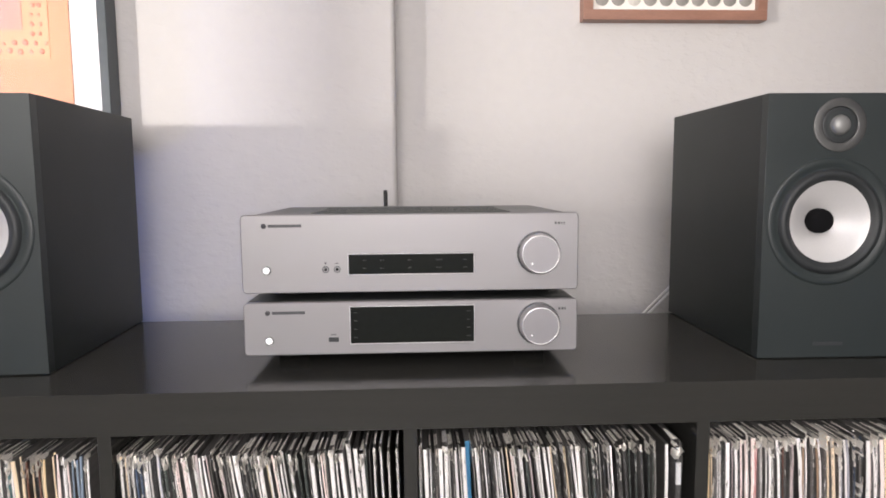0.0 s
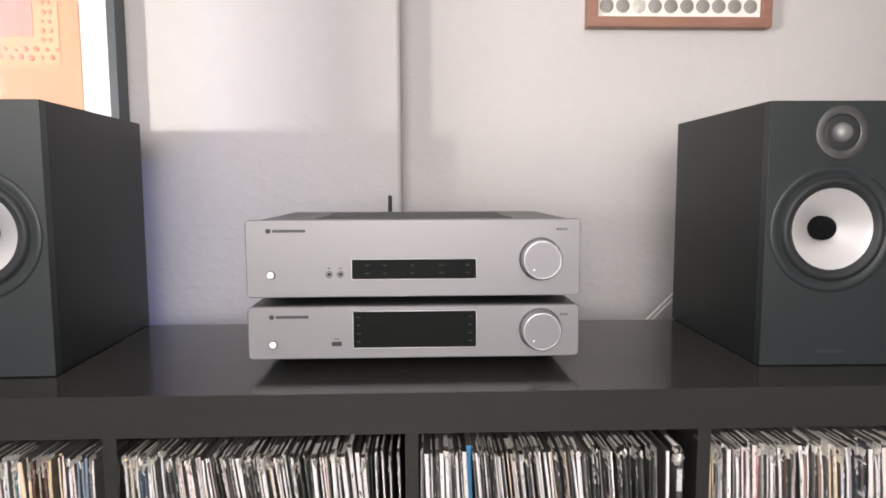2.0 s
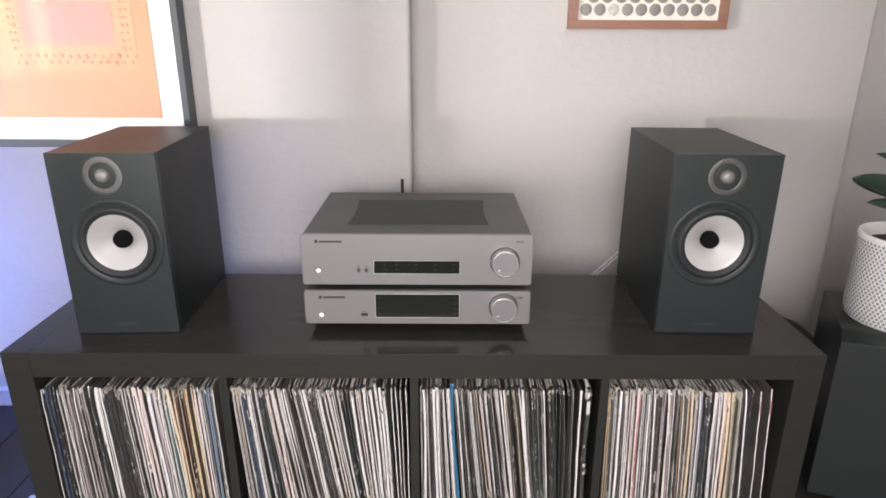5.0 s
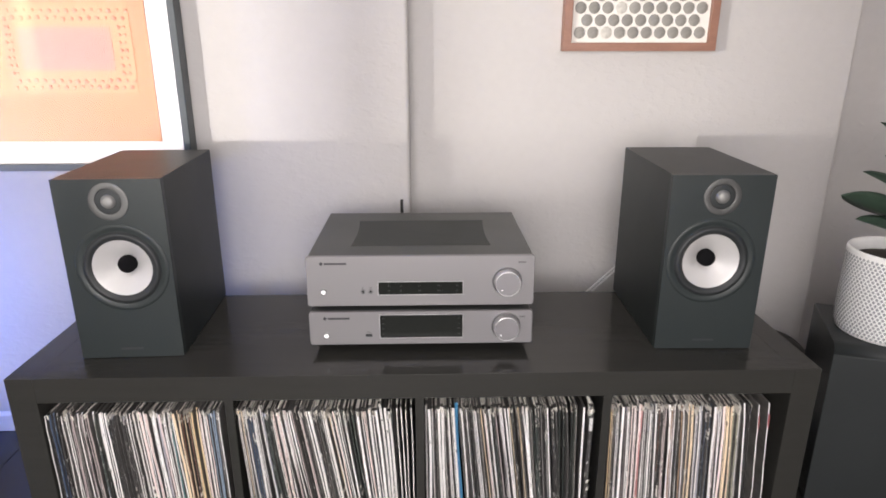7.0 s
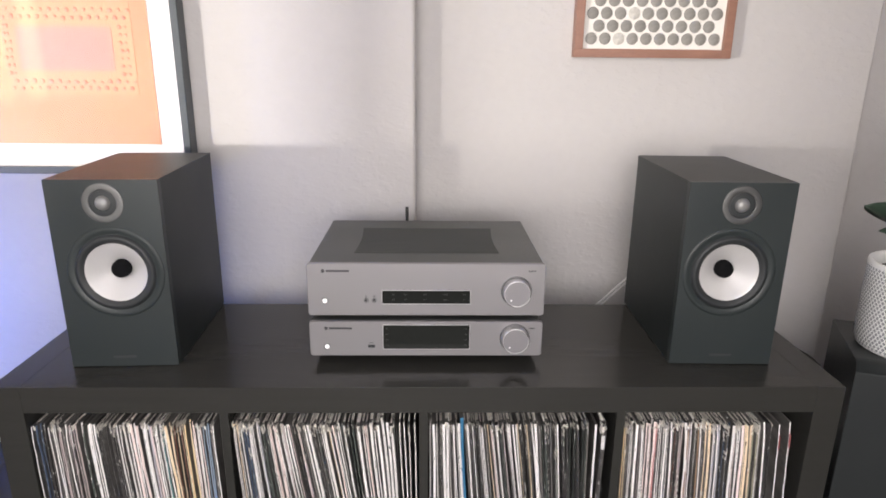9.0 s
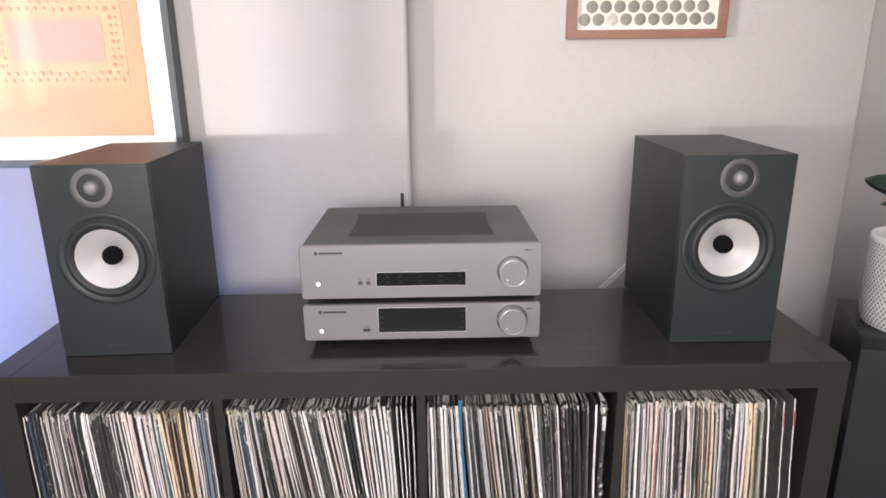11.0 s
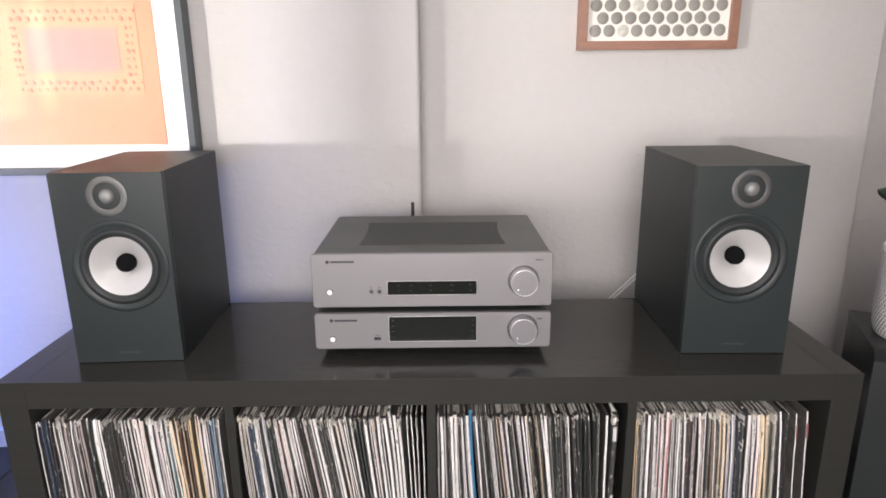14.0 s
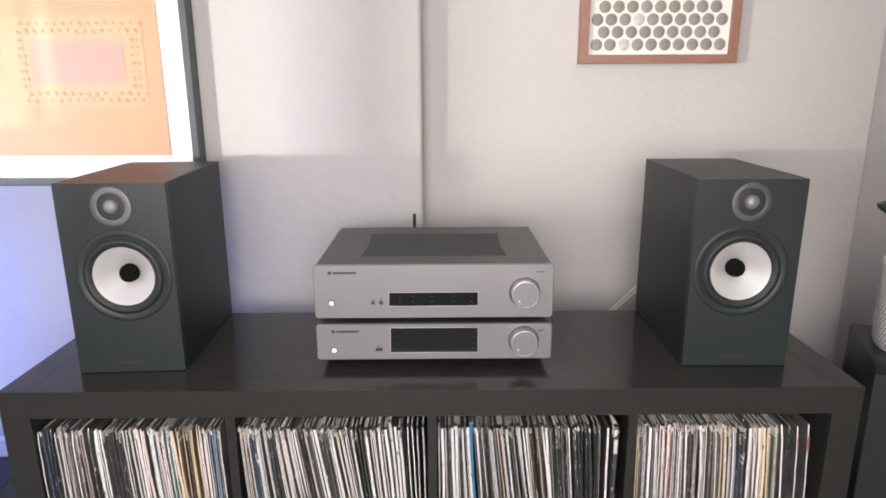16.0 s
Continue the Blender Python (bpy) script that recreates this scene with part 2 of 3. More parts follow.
    if bevel:
        bmesh.ops.bevel(own, geom=own.edges[:], offset=bevel, segments=seg, profile=0.5, affect="EDGES")
        for f in own.faces:
            f.smooth = len(f.verts) < 4 or f.calc_area() < bevel * 4 * max(x1 - x0, y1 - y0, z1 - z0)
    if bm is None:
        return own
    me = bpy.data.meshes.new("tmp")
    own.to_mesh(me)
    own.free()
    bm.from_mesh(me)
    bpy.data.meshes.remove(me)
    return bm


def lathe(profile, seg=48, axis="y", centre=(0, 0, 0), smooth=True):
    """A turned form: profile rows of (radius, place along the axis)."""
    bm = bmesh.new()
    rings = []
    for r, a in profile:
        if r < 1e-6:
            rings.append([bm.verts.new((0, a, 0) if axis == "y" else (0, 0, a))])
        else:
            ring = []
            for k in range(seg):
                c, s_ = r * math.cos(2 * math.pi * k / seg), r * math.sin(2 * math.pi * k / seg)
                ring.append(bm.verts.new((c, a, s_) if axis == "y" else (c, s_, a)))
            rings.append(ring)
    for p, q in zip(rings, rings[1:]):
        for k in range(seg):
            a, b, c, d = p[k % len(p)], p[(k + 1) % len(p)], q[(k + 1) % len(q)], q[k % len(q)]
            vs = list(dict.fromkeys((a, b, c, d)))
            if len(vs) > 2:
                bm.faces.new(vs).smooth = smooth
    bmesh.ops.recalc_face_normals(bm, faces=bm.faces[:])
    bmesh.ops.translate(bm, verts=bm.verts[:], vec=centre)
    return bm


def rounded_plate(w, h, r, y0, y1, edge=0.0012, seg=6):
    """An upright plate facing -y with rounded corners and a softened front edge, centred on x and z."""
    bm = bmesh.new()

    def ring(inset, y):
        out = []
        for cx, cz, a0 in ((w / 2 - r, h / 2 - r, 0), (-w / 2 + r, h / 2 - r, 90), (-w / 2 + r, -h / 2 + r, 180), (w / 2 - r, -h / 2 + r, 270)):
            for k in range(seg + 1):
                a = radians(a0 + 90 * k / seg)
                out.append(bm.verts.new((cx + (r - inset) * math.cos(a), y, cz + (r - inset) * math.sin(a))))
        return out
    a, b, c = ring(edge, y0), ring(0, y0 + edge), ring(0, y1)
    bm.faces.new(a)
    bm.faces.new(c)
    for p, q in ((a, b), (b, c)):
        for k in range(len(p)):
            bm.faces.new((p[k], p[(k + 1) % len(p)], q[(k + 1) % len(q)], q[k]))
    bmesh.ops.recalc_face_normals(bm, faces=bm.faces[:])
    return bm


def tube(points, radius, seg=10, caps=True):
    """A round cable or rod through the given points, smoothed."""
    pts = [Vector(p) for p in points]
    fine = []
    for i in range(len(pts) - 1):
        p0, p1, p2, p3 = pts[max(i - 1, 0)], pts[i], pts[i + 1], pts[min(i + 2, len(pts) - 1)]
        for k in range(8):
            t = k / 8
            fine.append(0.5 * (2 * p1 + (p2 - p0) * t + (2 * p0 - 5 * p1 + 4 * p2 - p3) * t * t + (3 * p1 - p0 - 3 * p2 + p3) * t ** 3))
    fine.append(pts[-1])
    bm, rings = bmesh.new(), []
    for i, p in enumerate(fine):
        d = (fine[min(i + 1, len(fine) - 1)] - fine[max(i - 1, 0)]).normalized()
        side = d.orthogonal().normalized() if not rings else (side - d * side.dot(d)).normalized()
        up = d.cross(side)
        rings.append([bm.verts.new(p + radius * (math.cos(2 * math.pi * k / seg) * side + math.sin(2 * math.pi * k / seg) * up)) for k in range(seg)])
    for p, q in zip(rings, rings[1:]):
        for k in range(seg):
            bm.faces.new((p[k], p[(k + 1) % seg], q[(k + 1) % seg], q[k])).smooth = True
    if caps:
        bm.faces.new(rings[0])
        bm.faces.new(rings[-1])
    bmesh.ops.recalc_face_normals(bm, faces=bm.faces[:])
    return bm


# ---- the room ----
WALL_L, WALL_R, STEP_X, END_X, RECESS = 0.437, 0.50, -0.028, 1.07, 0.62
X0, X1, Y0, H = ROOM


def structure(name, bm, mat, label, category="wall"):
    return tagged(part(name, bm, mat), label, category, "", "structure")


structure("wall_north", box(X0 - 0.15, STEP_X, WALL_L, WALL_L + 0.4, 0, H, 0.009, 4), PLASTER, "white lumpy plaster wall standing proud behind the shelf")
structure("wall_north_set_back", box(STEP_X - 0.1, END_X, WALL_R, WALL_R + 0.3, 0, H, 0.004), PLASTER, "white lumpy plaster wall set back by a step")
structure("wall_north_recess", box(END_X, X1 + 0.15, RECESS, RECESS + 0.2, 0, H, 0.003), PLASTER, "white plaster wall of the recess beside the shelf")
structure("wall_east", box(X1, X1 + 0.15, Y0, RECESS, 0, H), PLASTER, "plain white plaster side wall")
w = box(X0 - 0.15, X0, Y0, WIN_W[0], 0, H)
box(X0 - 0.15, X0, WIN_W[1], WALL_L, 0, H, bm=w)
box(X0 - 0.15, X0, WIN_W[0], WIN_W[1], 0, WIN_W[2], bm=w)
box(X0 - 0.15, X0, WIN_W[0], WIN_W[1], WIN_W[3], H, bm=w)
structure("wall_west", w, PLASTER, "unseen plain white plaster wall with a window opening set to shape the light")
w = box(X0 - 0.15, WIN_S[0], Y0 - 0.15, Y0, 0, H)
box(WIN_S[1], X1 + 0.15, Y0 - 0.15, Y0, 0, H, bm=w)
box(WIN_S[0], WIN_S[1], Y0 - 0.15, Y0, 0, WIN_S[2], bm=w)
box(WIN_S[0], WIN_S[1], Y0 - 0.15, Y0, WIN_S[3], H, bm=w)
structure("wall_south", w, PLASTER, "unseen plain white plaster wall with an added fill window")
structure("ceiling", box(X0 - 0.15, X1 + 0.15, Y0 - 0.15, 0.85, H, H + 0.15), CEILING, "plain white painted ceiling", "ceiling")
floor = structure("floor", box(X0 - 0.15, X1 + 0.15, Y0 - 0.15, 0.85, -0.1, -0.006), FLOORING, "dark wooden floorboards", "floor")
b = box(X0, STEP_X - 0.01, WALL_L - 0.022, WALL_L + 0.002, 0.0, 0.05, 0.003)
structure("baseboard", b, TRIM, "low white painted baseboard along the wall", "baseboard")


# ---- shelf with records ----
SX0, SX1, SY0, SY1 = -0.749, 0.741, -0.087, 0.303
IN0, COMP, DIV, EDGE = -0.699, 0.3355, 0.016, 0.05
shelf = thing("record_shelf", (0, 0, 0), "black-brown wooden cube shelf unit filled with records", "shelf")
part("top_board", box(SX0 + EDGE + 0.0001, SX1 - EDGE - 0.0001, SY0 + 0.0002, SY1, T - EDGE, T - 0.0001, 0.0004), BLACKBROWN, shelf)
part("bottom_board", box(SX0 + EDGE + 0.0004, SX1 - EDGE - 0.0004, SY0 + 0.0004, SY1, 0, EDGE, 0.0009), BLACKBROWN, shelf)
part("side_panel", box(SX0, SX0 + EDGE, SY0, SY1, 0, T, 0.0005), BLACKBROWN, shelf)
part("side_panel", box(SX1 - EDGE, SX1, SY0, SY1, 0, T, 0.0005), BLACKBROWN, shelf)
for k in range(3):
    x = IN0 + COMP * (k + 1) + DIV * k
    part("divider", box(x, x + DIV, SY0 + 0.003, SY1 - 0.002, EDGE, T - EDGE, 0.0008), BLACKBROWN, shelf)

SLEEVES = {
    "white": marked(material("white_sleeve", (0.93, 0.90, 0.875), 0.45, per_object=0.12, fine=60), (0.06, 0.06, 0.06), 0.65),
    "cream": marked(material("cream_sleeve", (0.86, 0.70, 0.50), 0.5, per_object=0.12, fine=60), (0.12, 0.08, 0.05), 0.66),
    "yellow": marked(material("yellow_sleeve", (0.82, 0.63, 0.38), 0.55, per_object=0.15, fine=60), (0.3, 0.12, 0.05), 0.68),
    "pink": marked(material("pale_pink_sleeve", (0.93, 0.79, 0.75), 0.5, per_object=0.2, fine=60), (0.3, 0.1, 0.1), 0.68),
    "red": marked(material("dull_red_sleeve", (0.33, 0.10, 0.10), 0.5, per_object=0.25, fine=60), (0.7, 0.6, 0.55), 0.66),
    "brown": marked(material("brown_sleeve", (0.17, 0.075, 0.05), 0.55, per_object=0.3, fine=60), (0.6, 0.5, 0.4), 0.64),
    "tan": marked(material("tan_sleeve", (0.42, 0.28, 0.18), 0.55, per_object=0.25, fine=60), (0.15, 0.08, 0.05), 0.64),
    "grey": marked(material("grey_sleeve", (0.60, 0.58, 0.56), 0.5, per_object=0.5, fine=60), (0.85, 0.84, 0.82), 0.655),
    "dark": marked(material("charcoal_sleeve", (0.13, 0.120, 0.112), 0.4, per_object=0.5, fine=60), (0.85, 0.83, 0.79), 0.63),
    "black": marked(material("black_sleeve", (0.055, 0.052, 0.050), 0.4, per_object=0.4, fine=60), (0.85, 0.83, 0.79), 0.63),
    "navy": marked(material("navy_sleeve", (0.05, 0.075, 0.13), 0.45, per_object=0.3, fine=60), (0.5, 0.55, 0.6), 0.63),
    "blue": marked(material("sky_blue_sleeve", (0.08, 0.28, 0.50), 0.45, per_object=0.1, fine=60), (0.75, 0.8, 0.85), 0.68),
    "steel": marked(material("grey_blue_sleeve", (0.24, 0.30, 0.38), 0.5, per_object=0.2, fine=60), (0.7, 0.72, 0.75), 0.64),
    "mauve": marked(material("dusty_mauve_sleeve", (0.58, 0.49, 0.48), 0.5, per_object=0.4, fine=60), (0.85, 0.82, 0.80), 0.63),
    "lilac": marked(material("pale_lilac_sleeve", (0.53, 0.52, 0.58), 0.5, per_object=0.25, fine=60), (0.2, 0.2, 0.25), 0.66),
    "forest": marked(material("black_green_sleeve", (0.062, 0.074, 0.066), 0.35, per_object=0.5, fine=60), (0.85, 0.83, 0.79), 0.63),
    "rose": marked(material("rose_red_sleeve", (0.62, 0.27, 0.26), 0.5, per_object=0.15, fine=60), (0.9, 0.75, 0.72), 0.60),
    "olive": marked(material("olive_grey_sleeve", (0.30, 0.29, 0.22), 0.5, per_object=0.25, fine=60), (0.1, 0.1, 0.07), 0.64),
    "teal": marked(material("teal_sleeve", (0.09, 0.22, 0.23), 0.5, per_object=0.2, fine=60), (0.7, 0.72, 0.72), 0.66),
}
WORDS = {"white": "white", "cream": "cream", "yellow": "faded yellow", "pink": "pale pink", "red": "dull red", "brown": "dark brown", "tan": "tan", "grey": "grey",
         "dark": "charcoal", "black": "black", "navy": "navy blue", "blue": "sky blue", "steel": "grey-blue", "teal": "teal",
         "mauve": "dusty mauve", "lilac": "pale lilac", "forest": "black-green", "olive": "olive grey", "rose": "rose red"}
rec = random.Random(7)
SIDE = 0.314


def sleeve_mesh(kind, mat):
    """A record sleeve 1 m thick (scaled when placed), spine to the front, slightly bowed, with softened and dented edges."""
    bm, n = bmesh.new(), 12
    r = random.Random(kind)
    rows = []
    a1, a2, ph = r.uniform(-0.75, 0.75), r.uniform(-0.3, 0.3), r.uniform(0, 6)
    for k in range(n):
        z = SIDE * k / (n - 1)
        dent = r.uniform(0, 0.0022) + (0.004 * r.random() if k in (0, n - 1) else 0)
        bow = a1 * math.sin(math.pi * k / (n - 1)) + a2 * math.sin(ph + 7 * k / n)
        rows.append([bm.verts.new(v) for v in ((-0.5 + bow, SIDE, z), (-0.5 + bow, dent + 0.0014, z), (-0.3 + bow, dent, z), (0.3 + bow, dent, z), (0.5 + bow, dent + 0.0014, z), (0.5 + bow, SIDE, z))])
    for p, q in zip(rows, rows[1:]):
        for k in range(6):
            face = bm.faces.new((p[k], p[(k + 1) % 6], q[(k + 1) % 6], q[k]))
            face.material_index = 1 if k in (0, 4, 5) else 0   # dark sides, plain spine
    bm.faces.new(rows[0]).material_index = 1
    bm.faces.new(rows[-1]).material_index = 1
    bmesh.ops.recalc_face_normals(bm, faces=bm.faces[:])
    return mesh_of("sleeve", bm, [mat, COVER_DARK])


def outer_mesh(kind):
    """A clear outer sleeve: a thin film past the front edge of the cover, with a crumpled whitish curl along its top
    and glints painted as whitish streaks.
    """
    bm, n = bmesh.new(), 40
    r = random.Random(100 + kind)
    lip, rise = r.uniform(0.001, 0.004), r.uniform(0.0005, 0.004)
    curl_from = SIDE - r.choice((0.004, 0.008, 0.013, 0.022))
    left, mid, right, zs = [], [], [], []
    for k in range(n):
        z = 0.004 + (SIDE + rise - 0.004) * (k / (n - 1)) ** 0.6
        crumple = 0.7 if z > curl_from else 0.25
        wob = r.uniform(-crumple, crumple)
        zs.append(z)
        left.append(bm.verts.new((-0.6 + wob * 0.3, 0.012, z)))
        mid.append((bm.verts.new((-0.35 + wob, -lip * r.uniform(0.3, 1), z)), bm.verts.new((0.35 + wob, -lip * r.uniform(0.3, 1), z))))
        right.append(bm.verts.new((0.6 + wob * 0.3, 0.012, z)))
    glint_runs = [(z0, z0 + r.uniform(0.006, 0.05)) for z0 in (r.uniform(0.05, SIDE) for _ in range(r.choice((0, 0, 1, 1, 2))))]
    for k in range(n - 1):
        curl = zs[k] > curl_from
        glint = any(z0 < zs[k] < z1 for z0, z1 in glint_runs)
        for j, f in enumerate(((left[k], mid[k][0], mid[k + 1][0], left[k + 1]), (mid[k][0], mid[k][1], mid[k + 1][1], mid[k + 1][0]), (mid[k][1], right[k], right[k + 1], mid[k + 1][1]))):
            if curl and r.random() < 0.25:
                continue
            face = bm.faces.new(f)
            face.smooth, face.material_index = True, 1 if curl or (glint and j == r.choice((0, 1, 1, 2))) else 0
    last = [left[-1], right[-1]]
    for j in range(1, 9):
        y = 0.012 + 0.035 * j
        nxt = [bm.verts.new((-0.5 + r.uniform(-0.3, 0.3), y, SIDE + rise * r.uniform(0.2, 1.1))), bm.verts.new((0.5 + r.uniform(-0.3, 0.3), y, SIDE + rise * r.uniform(0.2, 1.1)))]
        face = bm.faces.new((last[0], last[1], nxt[1], nxt[0]))
        face.smooth, face.material_index = True, 1 if j < 2 else 0
        last = nxt
    return mesh_of("outer_sleeve", bm, [CLEAR, CURL_AND_GLINT])


COVERS = {name: [sleeve_mesh(17 * i + k, m) for k in range(4)] for i, (name, m) in enumerate(SLEEVES.items())}
OUTERS = [outer_mesh(k) for k in range(24)]
# colours along each compartment: share of the width up to which they hold, and the colours to draw from
RUNS = [
    [(0.012, "white"), (0.05, "navy"), (0.09, "black dark"), (0.13, "grey grey white"), (0.27, "mauve dark white mauve dark white grey"), (0.34, "forest white black forest"), (0.37, "mauve white"),
     (0.48, "forest black black forest white black"), (0.53, "grey white white dark white"), (0.60, "pink white black pink white"), (0.645, "white pink mauve"), (0.68, "lilac mauve"), (0.71, "white"), (0.725, "teal"), (0.75, "cream white"),
     (0.78, "yellow cream"), (0.82, "brown cream brown"), (0.855, "yellow cream"), (0.92, "cream pink white pink"), (0.95, "steel"), (0.975, "mauve dark"), (1.0, "white pink white")],
    [(0.07, "white cream dark white"), (0.11, "navy"), (0.17, "white black white"), (0.21, "white lilac white"), (0.26, "black white forest"), (0.34, "pink white cream white pink black"), (0.44, "white black white mauve white dark"),
     (0.54, "black white mauve white dark"), (0.57, "white white"), (0.63, "forest dark black"), (0.66, "cream white"), (0.69, "yellow cream"), (0.745, "white white pink"), (0.81, "black forest white black"),
     (0.86, "white dark white pink"), (0.93, "white white forest"), (1.0, "forest black white")],
    [(0.03, "white mauve"), (0.09, "dark white black white"), (0.19, "white black white white grey white dark"), (0.235, "white black white"), (0.262, "blue"), (0.30, "white dark white pink"), (0.38, "black white dark black white"), (0.48, "cream white dark white white pink"),
     (0.60, "black forest white black mauve black"), (0.67, "white black cream white"), (0.76, "white cream black white white"), (0.80, "forest dark black"), (0.88, "grey black white black"), (1.0, "forest black forest")],
    [(0.02, "yellow cream"), (0.10, "white dark white black white"), (0.14, "mauve dark white"), (0.20, "pink pink white"), (0.22, "rose"), (0.26, "white dark white"), (0.34, "white black white white"), (0.41, "mauve dark white brown"), (0.51, "white tan mauve white dark"),
     (0.59, "white white dark cream"), (0.65, "lilac lilac white"), (0.70, "navy black dark"), (0.75, "pink white"), (0.85, "cream pink white cream"), (0.90, "olive grey"), (0.94, "black dark white"), (1.0, "white black white")],
]
LEANS = [(0.0, 2.5, 1.0), (2.5, 8.0, 2.0), (0.5, 6.5, 1.5), (1.2, 3.2, 4.2)]   # lean at the start, middle and end of a compartment
FILL = [1.0, 0.925, 0.895, 0.888]


def add_record(name, x, thick, lean, y, outer):
    ob = tagged(new("record", rec.choice(COVERS[name])), f"{WORDS[name]} cardboard record sleeve standing in the shelf", "record", "records in the shelf")
    ob.matrix_basis = pose(x + thick / 2, y, EDGE + 0.0005, 0, -lean, 0) @ Matrix.Diagonal((thick, 1, 1 - 0.02 * rec.random(), 1))
    if outer:
        skin = new("outer_sleeve", rec.choice(OUTERS))
        skin.parent = ob
        tagged(skin, "crumpled clear plastic outer sleeve")
    return ob


for c, run in enumerate(RUNS):
    xa = IN0 + c * (COMP + DIV) + 0.001
    xb = xa + (COMP - 0.003) * FILL[c]
    l0, l1, l2 = LEANS[c]
    x = start = xa + 0.0008 + SIDE * math.sin(radians(max(l0, 0)))
    last = l0
    while True:
        u = min(1.0, (x - start) / (xb - start))
        names = next(n for limit, n in run if u <= limit or limit == 1.0).split()
        name = rec.choice(names)
        thick = rec.choice((0.0014, 0.0018, 0.0022, 0.0027, 0.0034, 0.0050) if name in ("white", "cream", "pink") else (0.0012, 0.0016, 0.0020, 0.0026, 0.0034))
        if name == "blue":
            thick = 0.0065
        lean = l0 + (l1 - l0) * min(1, u / 0.45) if u < 0.72 else l1 + (l2 - l1) * (u - 0.72) / 0.28
        lean += rec.uniform(-0.25, 0.25)
        x += max(0.0, SIDE * (math.sin(radians(lean)) - math.sin(radians(last)))) * 0.7
        step = thick / math.cos(radians(lean)) + rec.choice((0.0002, 0.0005, 0.0008, 0.0012))
        if u > 0.88 and c == 2:
            step += rec.choice((0.0005, 0.002, 0.0035))
        if x + step > xb:
            break
        last = lean
        y = SY0 + 0.007 + rec.uniform(-0.004, 0.006) + (0.014 if rec.random() < 0.10 else 0)
        add_record(name, x, thick, lean, y, rec.random() < (0.35 if c == 0 else 0.66))
        x += step
    full = xa + COMP - 0.003
    if c == 1:   # a few thin sleeves standing loosely at the end
        for name, back, lean in (("white", 0.0215, 2.4), ("white", 0.0165, 2.0), ("grey", 0.0105, 1.4), ("white", 0.004, 0.7)):
            add_record(name, full - back, 0.0024, lean, SY0 + 0.010, True)
    if c == 2:
        add_record("dark", full - 0.033, 0.003, 2.5, SY0 + 0.010, False)
        add_record("white", full - 0.025, 0.0042, 1.5, SY0 + 0.008, False)
    if c == 2:   # a last black box-set sleeve with a pale label near its top
        ob = add_record("black", full - 0.0165, 0.008, 0.7, SY0 + 0.010, True)
        lab = part("label", box(-0.42, 0.30, -0.0012, 0.002, 0.262, 0.290), PLASTIC_WHITE, ob, "small white label")
    if c == 3:   # two thin sleeves with red tops standing apart at the end
        for k in range(2):
            ob = add_record("white", full - 0.0245 + 0.0195 * k, 0.0020, 4.3 + 0.1 * k, SY0 + 0.009, False)
            part("red_band", box(-0.52, 0.52, -0.0006, 0.002, 0.262, 0.290), SLEEVES["red"], ob, "red band round the spine")


# ---- hi-fi ----
def ring_plate(w, h, r, y0, y1, rim):
    """A thin raised rim round a window of w x h."""
    bm = bmesh.new()
    for x0, x1, z0, z1 in ((-w / 2 - rim, w / 2 + rim, h / 2, h / 2 + rim), (-w / 2 - rim, w / 2 + rim, -h / 2 - rim, -h / 2),
                           (-w / 2 - rim, -w / 2, -h / 2, h / 2), (w / 2, w / 2 + rim, -h / 2, h / 2)):
        box(x0, x1, y0, y1, z0, z1, 0.0002, 1, bm=bm)
    return bm


def place(ob, x, y, z):
    ob.location = (x, y, z)
    return ob


def bars(widths, h, gap, y0=-0.0009, y1=0.001):
    bm, x = bmesh.new(), 0.0
    for w_ in widths:
        box(x, x + w_, y0, y1, -h / 2, h / 2, bm=bm)
        x += w_ + gap
    return bm


def volume_knob(parent, x, z, r):
    knob = part("volume_knob", lathe([(0, -0.0165), (r * 0.925, -0.0165), (r * 0.93, -0.0160)], 64, smooth=False), KNOBFACE, parent, "round satin aluminium volume knob")
    place(knob, x, 0, z)
    rim = part("rim", lathe([(r * 0.90, -0.0166), (r * 0.93, -0.0169), (r * 0.965, -0.0155), (r * 0.99, -0.0135), (r, -0.0105), (r, 0.0)], 64), CHROME, knob, "polished bevelled knob rim")
    part("gap", lathe([(r * 1.0, -0.0002), (r * 1.07, -0.0007), (r * 1.09, 0.0)], 64), INK_AND_SHADE, knob, "dark ring painted as the shadow round the knob")
    part("indicator", lathe([(0, -0.0172), (0.0011, -0.0170), (0.0012, -0.0163)], 12, centre=(-0.011, 0, -0.012)), LAMP_WHITE, knob)
    return knob


def power_button(parent, x, z):
    b_ = part("power_button", lathe([(0, -0.0022), (0.0050, -0.0020), (0.0056, -0.0010), (0.0056, 0.001)], 32), ALU, parent, "round satin metal power button")
    place(b_, x, 0, z)
    part("lamp", lathe([(0, -0.0027), (0.0040, -0.0026), (0.0044, -0.0019)], 24), LAMP_WHITE, b_, "glowing white power lamp")
    return b_


def emblem(parent, x, z, length):
    ob = part("emblem", lathe([(0, -0.0009), (0.0031, -0.0009), (0.0033, 0.001)], 24), INK_AND_SHADE, parent, "small dark round emblem")
    place(ob, x, 0, z)
    ob = part("wordmark", bars([length], 0.0037, 0.0), INK_AND_SHADE, parent, "dark grey bar in place of the maker's mark")
    place(ob, x + 0.0055, 0, z)


def case(parent, x, z0, z1, depth, mat):
    part("case", box(-x, x, 0.0075, depth, z0, z1, 0.002, 2), mat, parent, "grey painted metal case")


